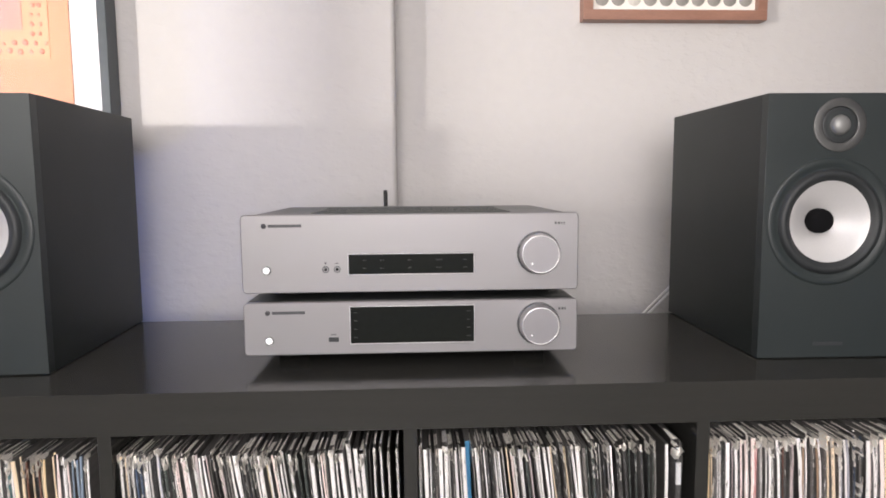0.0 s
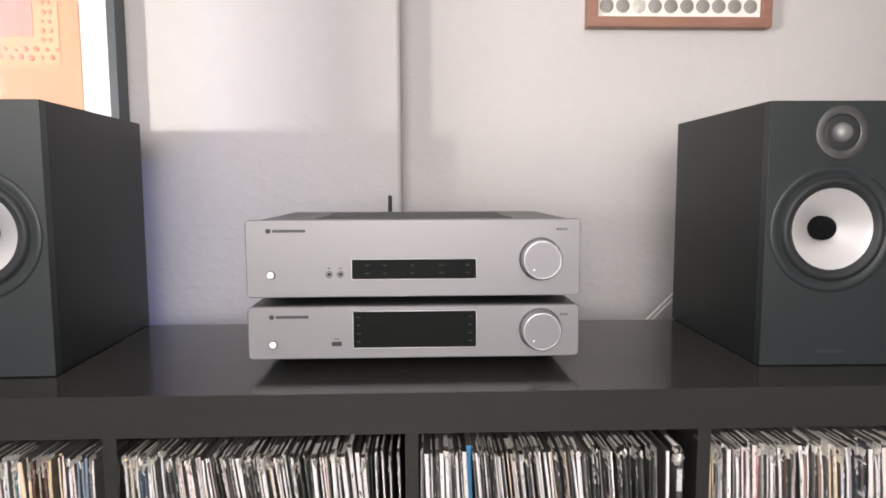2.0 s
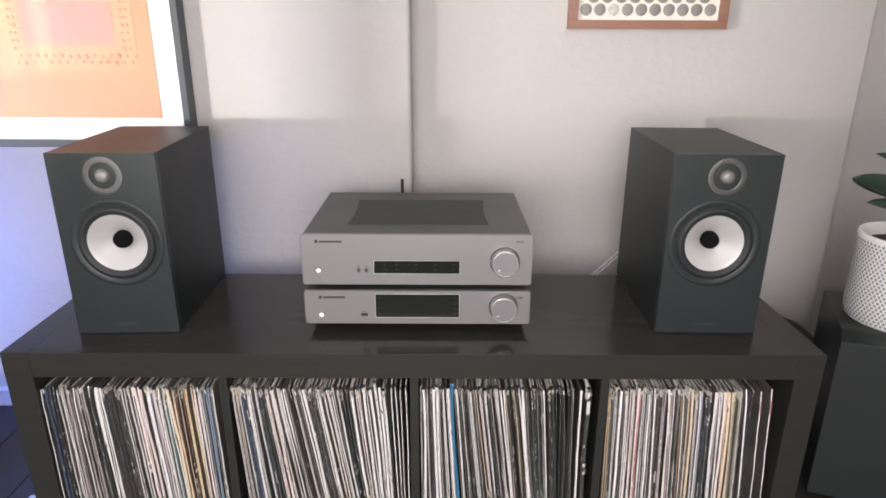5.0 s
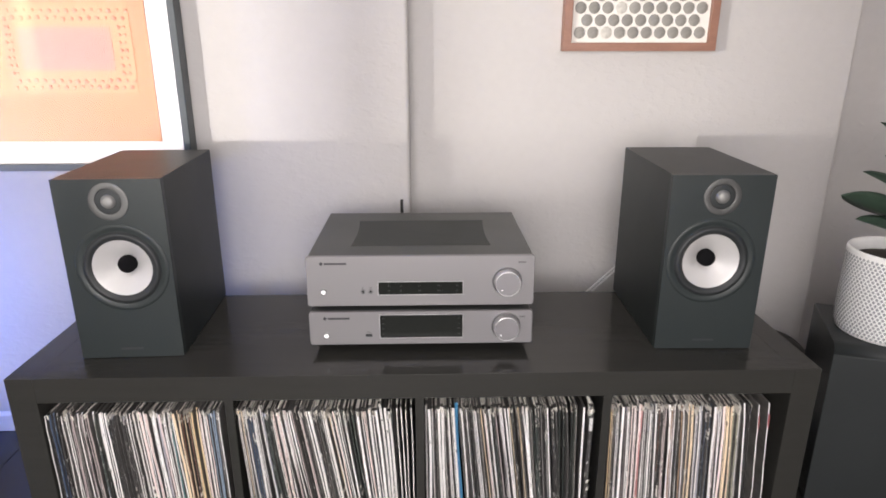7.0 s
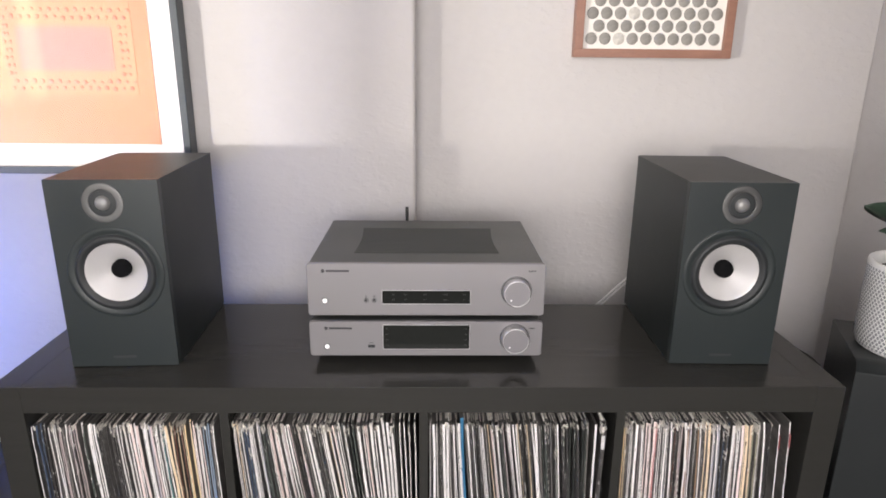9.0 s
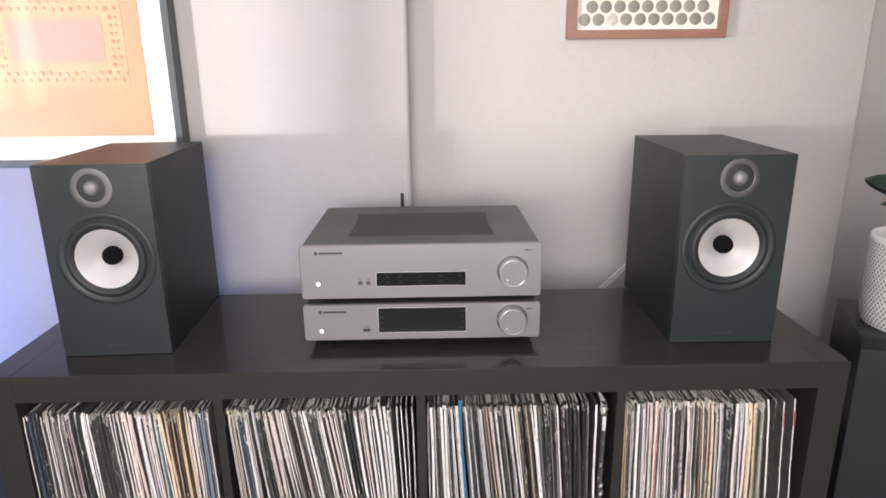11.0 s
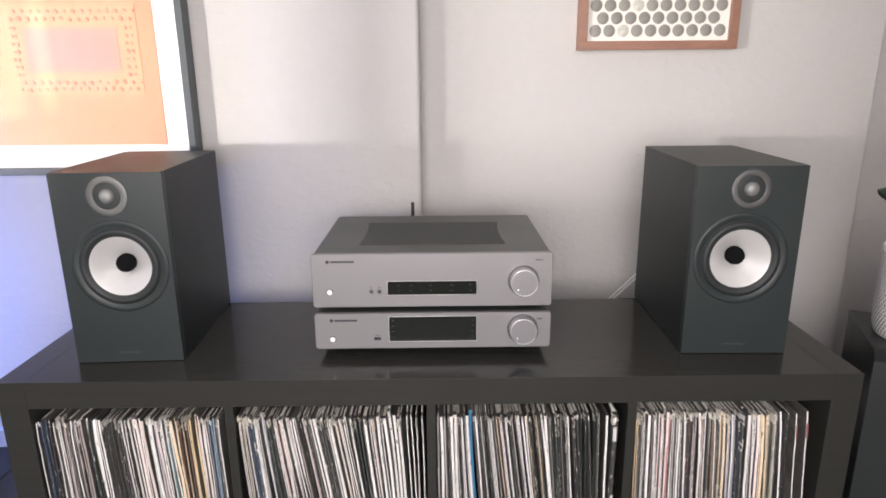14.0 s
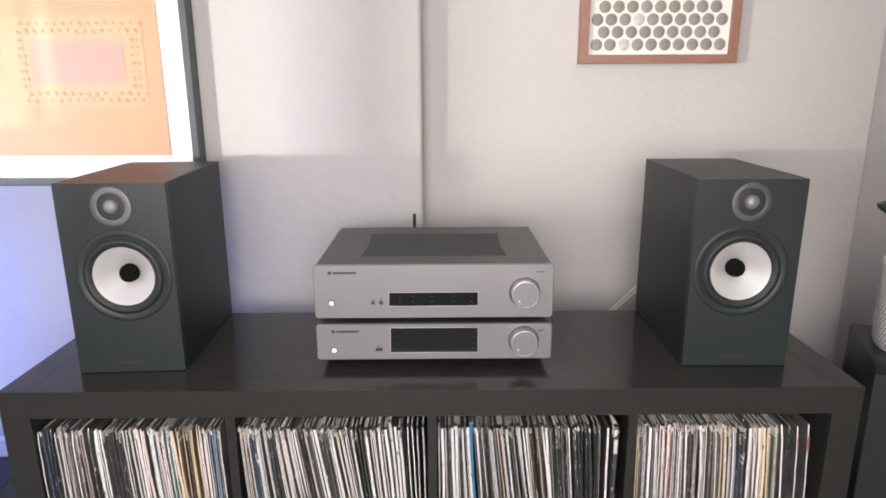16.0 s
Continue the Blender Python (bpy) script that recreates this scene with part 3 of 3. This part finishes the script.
def foot(parent, x, y, z0, z1):
    f = part("foot", lathe([(0, z0), (0.019, z0), (0.021, z0 + 0.003), (0.021, z1), (0, z1)], 24, axis="z"), FOAM, parent, "black rubber foot")
    place(f, x, y, 0)


amp = thing("amplifier", (0, 0.0, T + 0.0006), "silver-grey stereo amplifier standing on a network player", "amplifier")
p_ = part("front_panel", rounded_plate(0.4285, 0.0995, 0.006, 0, 0.008), PANEL, amp, "silver-grey anodised aluminium front panel")
place(p_, 0, 0, 0.1475)
case(amp, 0.2115, 0.1005, 0.1945, 0.322, CASE)
# slotted vent in the lid: a dark recess with fine slats
vent = bmesh.new()
for k in range(46):
    y = 0.072 + k * 0.0039
    half = 0.1365 - 0.012 * math.sin(math.pi * min(1, max(0, (y - 0.07) / 0.18))) * 0.4
    box(-half, half, y, y + 0.0022, 0.1943, 0.1958, bm=vent)
part("vent", vent, GRILLE, amp, "dark slotted cooling vent in the lid")
d_ = part("display", rounded_plate(0.159, 0.0252, 0.0008, -0.0003, 0.004, 0.0002), DISPLAY, amp, "black glass display strip")
place(d_, -0.0005, 0, 0.1335)
e_ = part("display_rim", ring_plate(0.159, 0.0252, 0, -0.0008, 0.002, 0.0008), RIM, amp, "thin bright display rim")
place(e_, -0.0005, 0, 0.1335)
for x in (-0.062, -0.040, -0.005, 0.031, 0.034, 0.066):
    for z in (0.1385, 0.1285):
        place(part("button", bars([0.0022, 0.0012], 0.0012, 0.001, -0.0007, 0.0), SILVERINK, amp), x, 0, z)
for x in (-0.109, -0.0945):
    j = part("jack", lathe([(0.0042, 0.0005), (0.0042, -0.0008), (0.0034, -0.0010), (0.0030, -0.0004), (0.0028, 0.003), (0, 0.003)], 28), BADGE, amp, "small headphone jack socket")
    place(j, x, 0, 0.1275)
    part("hole", lathe([(0, -0.0011), (0.0018, -0.0011), (0.0019, 0.0003)], 20), FOAM, j, "dark socket hole")
place(part("mark", bars([0.002], 0.0022, 0), INK_AND_SHADE, amp), -0.110, 0, 0.1355)
place(part("mark", bars([0.0018, 0.0018], 0.0014, 0.0008), SILVERINK, amp), -0.0967, 0, 0.1355)
power_button(amp, -0.183, 0.127)
emblem(amp, -0.185, 0.1832, 0.0415)
place(part("model_mark", bars([0.0026, 0.0026, 0.0018, 0.0018], 0.0028, 0.0014), SILVERINK, amp, "faint grey bars in place of the model name"), 0.183, 0, 0.1838)
volume_knob(amp, 0.1625, 0.1455, 0.0255)
for x in (-0.165, 0.165):
    for y in (0.075, 0.28):
        foot(amp, x, y, 0.0868, 0.1008)
part("antenna", tube([(-0.046, 0.335, 0.12), (-0.046, 0.335, 0.17), (-0.046, 0.335, 0.2225)], 0.0036), CABLE_BLACK, amp, "short black wireless stub antenna")
part("antenna_socket", lathe([(0, 0.322), (0.006, 0.322), (0.006, 0.338), (0, 0.340)], 16, centre=(-0.046, 0, 0.125)), CHROME, amp)

player = thing("network_player", (0, 0.0, T + 0.0006), "silver-grey network music player standing on the shelf", "music player")
place(part("front_panel", rounded_plate(0.4285, 0.0685, 0.006, 0, 0.008), PANEL, player, "silver-grey anodised aluminium front panel"), 0, 0, 0.0515)
case(player, 0.2105, 0.0195, 0.0865, 0.300, CASE)
place(part("display", rounded_plate(0.1585, 0.0475, 0.0008, -0.0003, 0.004, 0.0002), DISPLAY, player, "black glass display window"), 0, 0, 0.055)
place(part("display_rim", ring_plate(0.1585, 0.0475, 0, -0.0008, 0.002, 0.0008), RIM, player, "thin bright display rim"), 0, 0, 0.055)
for x in (-0.0745, 0.0705):
    for k in range(4):
        place(part("button", bars([0.0016, 0.0010], 0.0013, 0.0012, -0.0007, 0.0), SILVERINK, player), x, 0, 0.0715 - 0.0108 * k)
place(part("usb_socket", rounded_plate(0.0128, 0.0058, 0.0006, -0.0004, 0.003, 0.0002), RUBBER, player, "dark rectangular front socket"), -0.101, 0, 0.0368)
place(part("mark", bars([0.0016, 0.0016, 0.0016], 0.0014, 0.0007), SILVERINK, player), -0.104, 0, 0.0435)
power_button(player, -0.1825, 0.0365)
emblem(player, -0.1835, 0.0725, 0.0415)
place(part("model_mark", bars([0.0026, 0.0026, 0.0016], 0.0028, 0.0014), SILVERINK, player, "faint grey bars in place of the model name"), 0.189, 0, 0.0728)
volume_knob(player, 0.163, 0.0535, 0.0255)
for x in (-0.165, 0.165):
    for y in (0.075, 0.26):
        foot(player, x, y, 0.0, 0.0197)


def loudspeaker(x, y, turn, label, wx):
    """A bookshelf speaker: its front's foot at the origin, facing -y."""
    sp = thing("bookshelf_speaker", (x, y, T + 0.0012), label, "speaker", "pair of speakers", turn=turn)
    w_, h, d = 0.189, 0.346, 0.312
    cabinet = part("cabinet", box(-w_ / 2, w_ / 2, 0.01602, d, 0.0, h, 0.0002, 1), VINYL, sp, "black ash vinyl wrapped cabinet")
    baffle = part("baffle", box(-w_ / 2, w_ / 2, 0.0, 0.0160, 0.0, h, 0.0006, 2), BAFFLE, sp, "matt black front baffle")
    tz, wz = 0.3055, 0.181
    tw = part("tweeter", lathe([(0.0345, 0.0002), (0.0345, -0.0010), (0.0342, -0.0013), (0.0338, -0.0014), (0.0242, -0.0013), (0.0236, -0.0012), (0.0230, -0.0004), (0.0227, 0.0008)], 64, centre=(0, 0, tz)), ALU, sp, "tweeter with brushed aluminium ring")
    part("surround", lathe([(0.0229, 0.0002), (0.0205, -0.0012), (0.0165, 0.0004), (0.0128, -0.0008)], 48, centre=(0, 0, tz)), RUBBER, tw, "dark tweeter surround")
    part("dome", lathe([(0.0130, -0.0006), (0.0120, -0.0034), (0.0096, -0.0060), (0.0056, -0.0078), (0, -0.0084)], 40, centre=(0, 0, tz)), DOME, tw, "silver metal dome")
    wo = part("woofer", lathe([(0.0835, -0.0001), (0.0830, -0.0010), (0.0800, -0.0019), (0.0750, -0.0015), (0.0715, -0.0002), (0.0690, 0.0008), (0.0672, 0.0004)], 72, centre=(wx, 0, wz)), BAFFLE, sp, "woofer with black trim ring")
    part("surround", lathe([(0.0690, -0.0006), (0.0668, -0.0036), (0.0640, -0.0054), (0.0610, -0.0054), (0.0580, -0.0036), (0.0546, -0.0006), (0.0528, 0.0004)], 72, centre=(wx, 0, wz)), RUBBER, wo, "black rubber roll surround")
    cone = [(0.0535, -0.0002)] + [(0.0532 - 0.0372 * (k / 10), -0.0012 + 0.031 * (k / 10) ** 0.92) for k in range(1, 11)]
    part("cone", lathe([(r_, a - 0.0) for r_, a in cone], 72, centre=(wx, -0.0002, wz)), CONE, wo, "silver-white woven cone")
    part("phase_plug", lathe([(0.0165, 0.0285), (0.0163, 0.0195), (0.0150, 0.0150), (0.011, 0.0124), (0, 0.0112)], 40, centre=(wx, 0, wz)), FOAM, wo, "black foam centre plug")
    place(part("badge", bars([0.040], 0.0042, 0, -0.0006, 0.001), BADGE, sp, "grey bar in place of the maker's badge"), -0.020, 0, 0.0185)
    # cut a round well into the baffle and cabinet so that the cone has depth
    for ob_, r_, y1 in ((baffle, 0.0665, 0.05), (cabinet, 0.062, 0.055)):
        cut = new("well", mesh_of("well", lathe([(0, -0.03), (r_, -0.03), (r_, y1), (0, y1)], 64, centre=(wx, 0, wz)), RUBBER))
        cut.parent = sp
        bm = bmesh.new()
        md = ob_.modifiers.new("well", "BOOLEAN")
        md.object, md.operation, md.solver = cut, "DIFFERENCE", "EXACT"
        bpy.context.view_layer.update()
        me = bpy.data.meshes.new_from_object(ob_.evaluated_get(bpy.context.evaluated_depsgraph_get()))
        ob_.modifiers.remove(md)
        bm.free()
        old = ob_.data
        ob_.data = me
        bpy.data.meshes.remove(old)
        cm = cut.data
        bpy.data.objects.remove(cut)
        bpy.data.meshes.remove(cm)
    return sp


loudspeaker(-0.5505, -0.008, 2.3, "black bookshelf speaker with silver cone under the orange print", 0.006)
loudspeaker(0.5515, 0.0, -1.2, "black bookshelf speaker with silver cone beside the pot plant", -0.006)


# ---- pictures ----
def picture_frame(parent, x0, x1, z0, z1, y0, y1, rail, mat, bevel=0.0015):
    for name, a in (("frame_rail", (x0, x1, z0, z0 + rail)), ("frame_rail", (x0, x1, z1 - rail, z1)), ("frame_stile", (x0, x0 + rail, z0 + rail, z1 - rail)), ("frame_stile", (x1 - rail, x1, z0 + rail, z1 - rail))):
        part(name, box(a[0], a[1], y0, y1, a[2], a[3], bevel), mat, parent)


def disc(r, y0, y1, seg=20):
    return lathe([(0, y0), (r * 0.96, y0), (r, y0 + (y1 - y0) * 0.3), (r, y1)], seg)


AX0, AX1, AZ0, AZ1 = -1.30, -0.5405, T + 0.283, T + 1.08
AY = 0.395
art = thing("framed_art_print", (0, 0, 0), "orange and pink screenprint in a dark slate frame", "picture")
picture_frame(art, AX0, AX1, AZ0, AZ1, AY, WALL_L - 0.001, 0.0165, FRAME_BLACK)
part("mount", box(AX0 + 0.016, AX1 - 0.016, AY + 0.011, AY + 0.016, AZ0 + 0.016, AZ1 - 0.016), MAT, art, "white mount board")
part("backing", box(AX0 + 0.012, AX1 - 0.012, AY + 0.018, AY + 0.026, AZ0 + 0.012, AZ1 - 0.012), PAPER, art)
PX1, PZ0 = -0.609, T + 0.351
part("print", box(AX0 + 0.07, PX1, AY + 0.0090, AY + 0.0112, PZ0, AZ1 - 0.07), ORANGE, art, "orange screenprint sheet")
part("yellow_field", box(-0.93, -0.645, AY + 0.0080, AY + 0.0092, T + 0.462, T + 0.655), YELLOW, art)
part("pink_field", box(-0.895, -0.690, AY + 0.0072, AY + 0.0082, T + 0.512, T + 0.606), PINK, art)
dr = random.Random(3)
for row, z in enumerate((0.475, 0.489, 0.624, 0.640)):
    for k in range(15):
        x = -0.918 + 0.0185 * k + (0.009 if row % 2 else 0)
        place(part("dot", disc(dr.uniform(0.0032, 0.0055), -0.0007, 0.0002, 12), RED if dr.random() < 0.7 else PINK, art), x, AY + 0.0080, T + z + dr.uniform(-0.0015, 0.0015))
for k in range(7):
    for x in (-0.660, -0.672, -0.912, -0.922):
        place(part("dot", disc(dr.uniform(0.0028, 0.0045), -0.0007, 0.0002, 12), RED, art), x + dr.uniform(-0.002, 0.002), AY + 0.0080, T + 0.506 + 0.0165 * k)
g_ = part("glazing", box(AX0 + 0.0166, AX1 - 0.0166, AY + 0.003, AY + 0.005, AZ0 + 0.0166, AZ1 - 0.0166), GLASS, art, "clear picture glass")
g_.visible_shadow = False

BX0, BX1, BZ0, BZ1, BY = 0.3405, 0.7095, T + 0.552, T + 0.945, 0.470
dotpic = thing("framed_disc_picture", (0, 0, 0), "reddish wood frame with rows of grey discs on cream paper", "picture")
picture_frame(dotpic, BX0, BX1, BZ0, BZ1, BY, WALL_R - 0.001, 0.0195, WOODFRAME, 0.0007)
part("sheet", box(BX0 + 0.017, BX1 - 0.017, BY + 0.012, BY + 0.017, BZ0 + 0.017, BZ1 - 0.017), PAPER, dotpic, "cream paper sheet")
disc_mesh = mesh_of("disc", disc(0.0136, -0.0012, 0.0, 28), DOTS)
pale_mesh = mesh_of("disc", disc(0.0136, -0.0012, 0.0, 28), DOT_LIGHT)
for row in range(12):
    for k in range(10 - row % 2):
        pale = (row, k) in ((0, 2), (2, 3), (7, 6))
        ob = new("disc", pale_mesh if pale else disc_mesh)
        ob.parent = dotpic
        ob.location = (BX0 + 0.0395 + 0.0322 * k + (0.0161 if row % 2 else 0), BY + 0.0118, BZ0 + 0.0425 + 0.0279 * row)
        if pale:
            tagged(ob, "pale embossed disc")


# ---- corner with the pot plant ----
sub = thing("subwoofer", (0.868, 0.068, 0), "satin black subwoofer box standing on the floor", "subwoofer", turn=-21)
bm = box(0, 0.33, 0, 0.24, 0.012, T - 0.030, 0.0)
front = [e for e in bm.edges if all(v.co.y < 0.001 for v in e.verts) and all(v.co.z > 0.3 for v in e.verts)]
bmesh.ops.bevel(bm, geom=front, offset=0.022, segments=6, profile=0.5, affect="EDGES")
sharp = [e for e in bm.edges if e.calc_length() > 0.15]
bmesh.ops.bevel(bm, geom=sharp, offset=0.002, segments=2, profile=0.5, affect="EDGES")
for f in bm.faces:
    f.smooth = f.calc_area() < 0.01
part("body", bm, SUB, sub)
for x, y in ((0.03, 0.03), (0.30, 0.03), (0.03, 0.21), (0.30, 0.21)):
    place(part("foot", lathe([(0, 0), (0.015, 0), (0.015, 0.0125), (0, 0.0125)], 20, axis="z"), RUBBER, sub, "black rubber foot"), x, y, 0)

PCX, PCY, PR, PH, PZ = 1.012, 0.130, 0.1000, 0.189, T - 0.030
pot = thing("plant_pot", (PCX, PCY, PZ), "white ceramic pot with a woven diamond pattern holding a plant", "plant pot")
part("body", lathe([(0, 0), (PR * 0.86, 0), (PR * 0.93, 0.004), (PR * 0.975, 0.018), (PR, 0.05), (PR, PH - 0.006), (PR * 0.985, PH - 0.001), (PR * 0.95, PH), (PR * 0.90, PH - 0.003), (PR * 0.88, PH - 0.01), (PR * 0.87, PH - 0.05), (0, PH - 0.05)], 72, axis="z"), CERAMIC, pot)
# lozenges of grey glaze round the wall, set in offset rows
loz = bmesh.new()
N, rows_ = 70, 25
for row in range(rows_):
    z = 0.012 + (PH - 0.026) * row / (rows_ - 1)
    rr = (PR * 0.975 + (PR * 0.025) * min(1, max(0, (z - 0.018) / 0.032)) if z > 0.018 else PR * 0.955) + 0.0006
    for k in range(N):
        a = 2 * math.pi * (k + 0.5 * (row % 2)) / N
        if math.sin(a) > 0.55:
            continue
        da, dz = 0.0034 / rr, 0.0040
        vs = [loz.verts.new((rr * math.cos(a + p), rr * math.sin(a + p), z + q)) for p, q in ((-da, 0), (0, -dz), (da, 0), (0, dz))]
        loz.faces.new(vs)
tagged(part("glaze_pattern", loz, GLAZE, pot, "grey glazed lozenges in offset rows"), kind="stuff")
part("soil", lathe([(0, PH - 0.022), (PR * 0.5, PH - 0.02), (PR * 0.86, PH - 0.026), (PR * 0.868, PH - 0.045)], 40, axis="z"), SOIL, pot, "dark potting soil")

plant = thing("pot_plant", (PCX, PCY, PZ + PH - 0.022), "green plant with thick pointed leaves growing in the pot", "plant")


def leaf(base, tip, width, droop, parent, twist=0.0):
    """A thick pointed leaf, folded along its midrib, from base to tip."""
    a, b_ = Vector(base), Vector(tip)
    along = b_ - a
    side = along.cross(Vector((0, 0, 1))).normalized()
    side = (Matrix.Rotation(radians(twist), 3, along.normalized()) @ side).normalized()
    up = side.cross(along).normalized()
    bm_, n_, rings_ = bmesh.new(), 10, []
    for k in range(n_ + 1):
        t = k / n_
        wd = width * (math.sin(math.pi * min(1, t * 0.93 + 0.05)) ** 0.75) * (1 if t < 1 else 0.02)
        c = a + along * t + up * (droop * 4 * t * (1 - t))
        th = 0.0022 * (1 - 0.6 * t)
        rings_.append([bm_.verts.new(c + side * wd * s_ + up * (abs(s_) * wd * 0.28 + o)) for s_, o in ((-1, 0), (-0.5, th * 0.6), (0, th * 0.3), (0.5, th * 0.6), (1, 0), (0.5, -th), (0, -th * 1.6), (-0.5, -th))])
    for p, q in zip(rings_, rings_[1:]):
        for k in range(8):
            bm_.faces.new((p[k], p[(k + 1) % 8], q[(k + 1) % 8], q[k])).smooth = True
    bm_.faces.new(rings_[0])
    bm_.faces.new(rings_[-1])
    bmesh.ops.recalc_face_normals(bm_, faces=bm_.faces[:])
    part("leaf", bm_, LEAF, parent)


part("stem", tube([(0, 0, -0.01), (0.004, 0.0, 0.07), (-0.004, 0.004, 0.16), (0.002, 0, 0.25)], 0.0055), STEM, plant)
part("stem", tube([(0.02, 0.01, -0.01), (0.035, 0.01, 0.07), (0.045, 0.014, 0.19)], 0.005), STEM, plant)
lr = random.Random(11)
for b0, t0, wd in (((-0.002, 0, 0.085), (-0.180, -0.038, 0.150), 0.027), ((0, 0, 0.05), (-0.136, -0.03, 0.098), 0.0185), ((-0.002, 0, 0.13), (-0.105, 0.02, 0.185), 0.016),
                   ((0, 0, 0.02), (-0.075, -0.05, 0.040), 0.014), ((0, 0, 0.16), (-0.095, -0.02, 0.225), 0.017), ((0, 0, 0.12), (0.05, -0.11, 0.17), 0.018),
                   ((0.03, 0.01, 0.06), (0.14, -0.03, 0.11), 0.018), ((0.04, 0.01, 0.12), (0.15, 0.03, 0.18), 0.018), ((0.04, 0.01, 0.17), (0.06, -0.09, 0.24), 0.016),
                   ((0, 0, 0.2), (-0.06, 0.06, 0.28), 0.016), ((0, 0, 0.23), (0.02, -0.05, 0.33), 0.015), ((0.045, 0.01, 0.18), (0.09, 0.05, 0.28), 0.016)):
    leaf(b0, t0, wd, lr.uniform(0.004, 0.012), plant, lr.choice((-1, 1)) * lr.uniform(35, 65))


# ---- cables and small things on the floor ----
def single(name, bm, mat, label, category):
    return tagged(part(name, bm, mat), label, category)


twin = thing("speaker_cable", (0, 0, 0), "thin white twin speaker cable slanting along the wall", "cable")
for off in (-0.0042, 0.0042):
    run_ = [(0.30, 0.488, T - 0.21), (0.41, 0.483, T - 0.115), (0.453, 0.480, T - 0.069), (0.524, 0.478, T + 0.004), (0.575, 0.472, T + 0.056), (0.588, 0.42, T + 0.085), (0.575, 0.36, T + 0.095), (0.556, 0.316, T + 0.09)]
    part("core", tube([(x - off * 0.7, y, z + off * 0.7) for x, y, z in run_], 0.0026), CABLE_WHITE, twin)
single("speaker_cable", tube([(-0.53, 0.42, T - 0.2), (-0.53, 0.40, T - 0.03), (-0.535, 0.37, T + 0.030), (-0.545, 0.34, T + 0.07), (-0.555, 0.316, T + 0.09)], 0.0025),
       CABLE_BLACK, "black speaker cable hanging behind the speaker", "cable")
single("cable_loop", tube([(0.80, 0.36, 0.0), (0.82, 0.36, T - 0.23), (0.862, 0.36, T - 0.165), (0.915, 0.355, T - 0.165), (0.97, 0.35, T - 0.205), (1.01, 0.34, T - 0.28), (1.02, 0.335, 0.0)], 0.028, 14),
       CABLE_BLACK, "thick black padded hose looping up behind the shelf", "cable")
box_ = thing("floor_box", (-1.12, 0.22, 0), "small black box with a white lower panel on the floor", "box", turn=44)
part("body", box(-0.09, 0.055, -0.05, 0.05, 0.046, 0.155, 0.012, 3), SUB, box_)
part("lower_panel", box(-0.088, 0.054, -0.049, 0.048, 0.016, 0.0455, 0.006, 3), PLASTIC_WHITE, box_, "white lower panel")
for x, y in ((-0.075, -0.035), (0.04, -0.035), (-0.075, 0.035), (0.04, 0.035)):
    place(part("foot", lathe([(0, 0), (0.008, 0), (0.008, 0.0162), (0, 0.0162)], 16, axis="z"), RUBBER, box_, "black rubber foot"), x, y, 0)
strip = thing("white_strip", (-0.832, 0.02, 0), "white strip on the floor beside the shelf, standing for a narrow cable", "power strip", turn=12)
part("body", box(-0.016, 0.016, -0.2, 0.012, 0.0, 0.03, 0.005, 3), PLASTIC_WHITE, strip)
part("switch", box(-0.006, 0.006, -0.16, -0.145, 0.0301, 0.034, 0.001), RUBBER, strip, "black switch")

lamp = thing("mood_lamp", (LED[0], LED[1], 0), "colour-changing mood lamp on a black stand, glowing violet-blue", "lamp")
part("base", lathe([(0, 0), (0.09, 0), (0.09, 0.01), (0.02, 0.018), (0, 0.018)], 32, axis="z"), SUB, lamp)
part("stand", tube([(0, 0, 0.012), (0, 0, 0.2), (0, 0, LED[2] - 0.09)], 0.008), SUB, lamp)
part("cup", lathe([(0, LED[2] - 0.095), (0.04, LED[2] - 0.085), (0.055, LED[2] - 0.06), (0.053, LED[2] - 0.06), (0.038, LED[2] - 0.08), (0, LED[2] - 0.088)], 32, axis="z"), SUB, lamp)


# ---- windows ----
def window(name, rects, label):
    ob = thing(name, (0, 0, 0), label, "window", kind="structure")
    for r_ in rects:
        part("window_frame", box(*r_, 0.003), TRIM, ob)
    return ob


y0, y1, z0, z1 = WIN_W
window("window_1", [(X0 - 0.1, X0 - 0.05, y0, y1, z0, z0 + 0.02), (X0 - 0.1, X0 - 0.05, y0, y1, z1 - 0.02, z1), (X0 - 0.1, X0 - 0.05, y0, y0 + 0.02, z0 + 0.02, z1 - 0.02),
                    (X0 - 0.1, X0 - 0.05, y1 - 0.02, y1, z0 + 0.02, z1 - 0.02), (X0 - 0.1, X0 - 0.05, *SHADE_POST, z0 + 0.02, z1 - 0.02)], "unseen white framed side window with an added post that shades the wall")
x0, x1, z0, z1 = WIN_S
window("fill_window", [(x0, x1, Y0 - 0.1, Y0 - 0.05, z0, z0 + 0.05), (x0, x1, Y0 - 0.1, Y0 - 0.05, z1 - 0.05, z1), (x0, x0 + 0.05, Y0 - 0.1, Y0 - 0.05, z0 + 0.05, z1 - 0.05), (x1 - 0.05, x1, Y0 - 0.1, Y0 - 0.05, z0 + 0.05, z1 - 0.05)], "unseen wide white framed window added for the fill lamp")

# ---- floorboards ----
for k in range(int((X1 - X0) / 0.14)):
    x = X0 + 0.14 * k
    ob = part("floorboard", box(x + 0.001, x + 0.139, Y0, 0.43 if x < 0 else 0.6, -0.0055, 0.0, 0.0008, 1), FLOORING, floor)
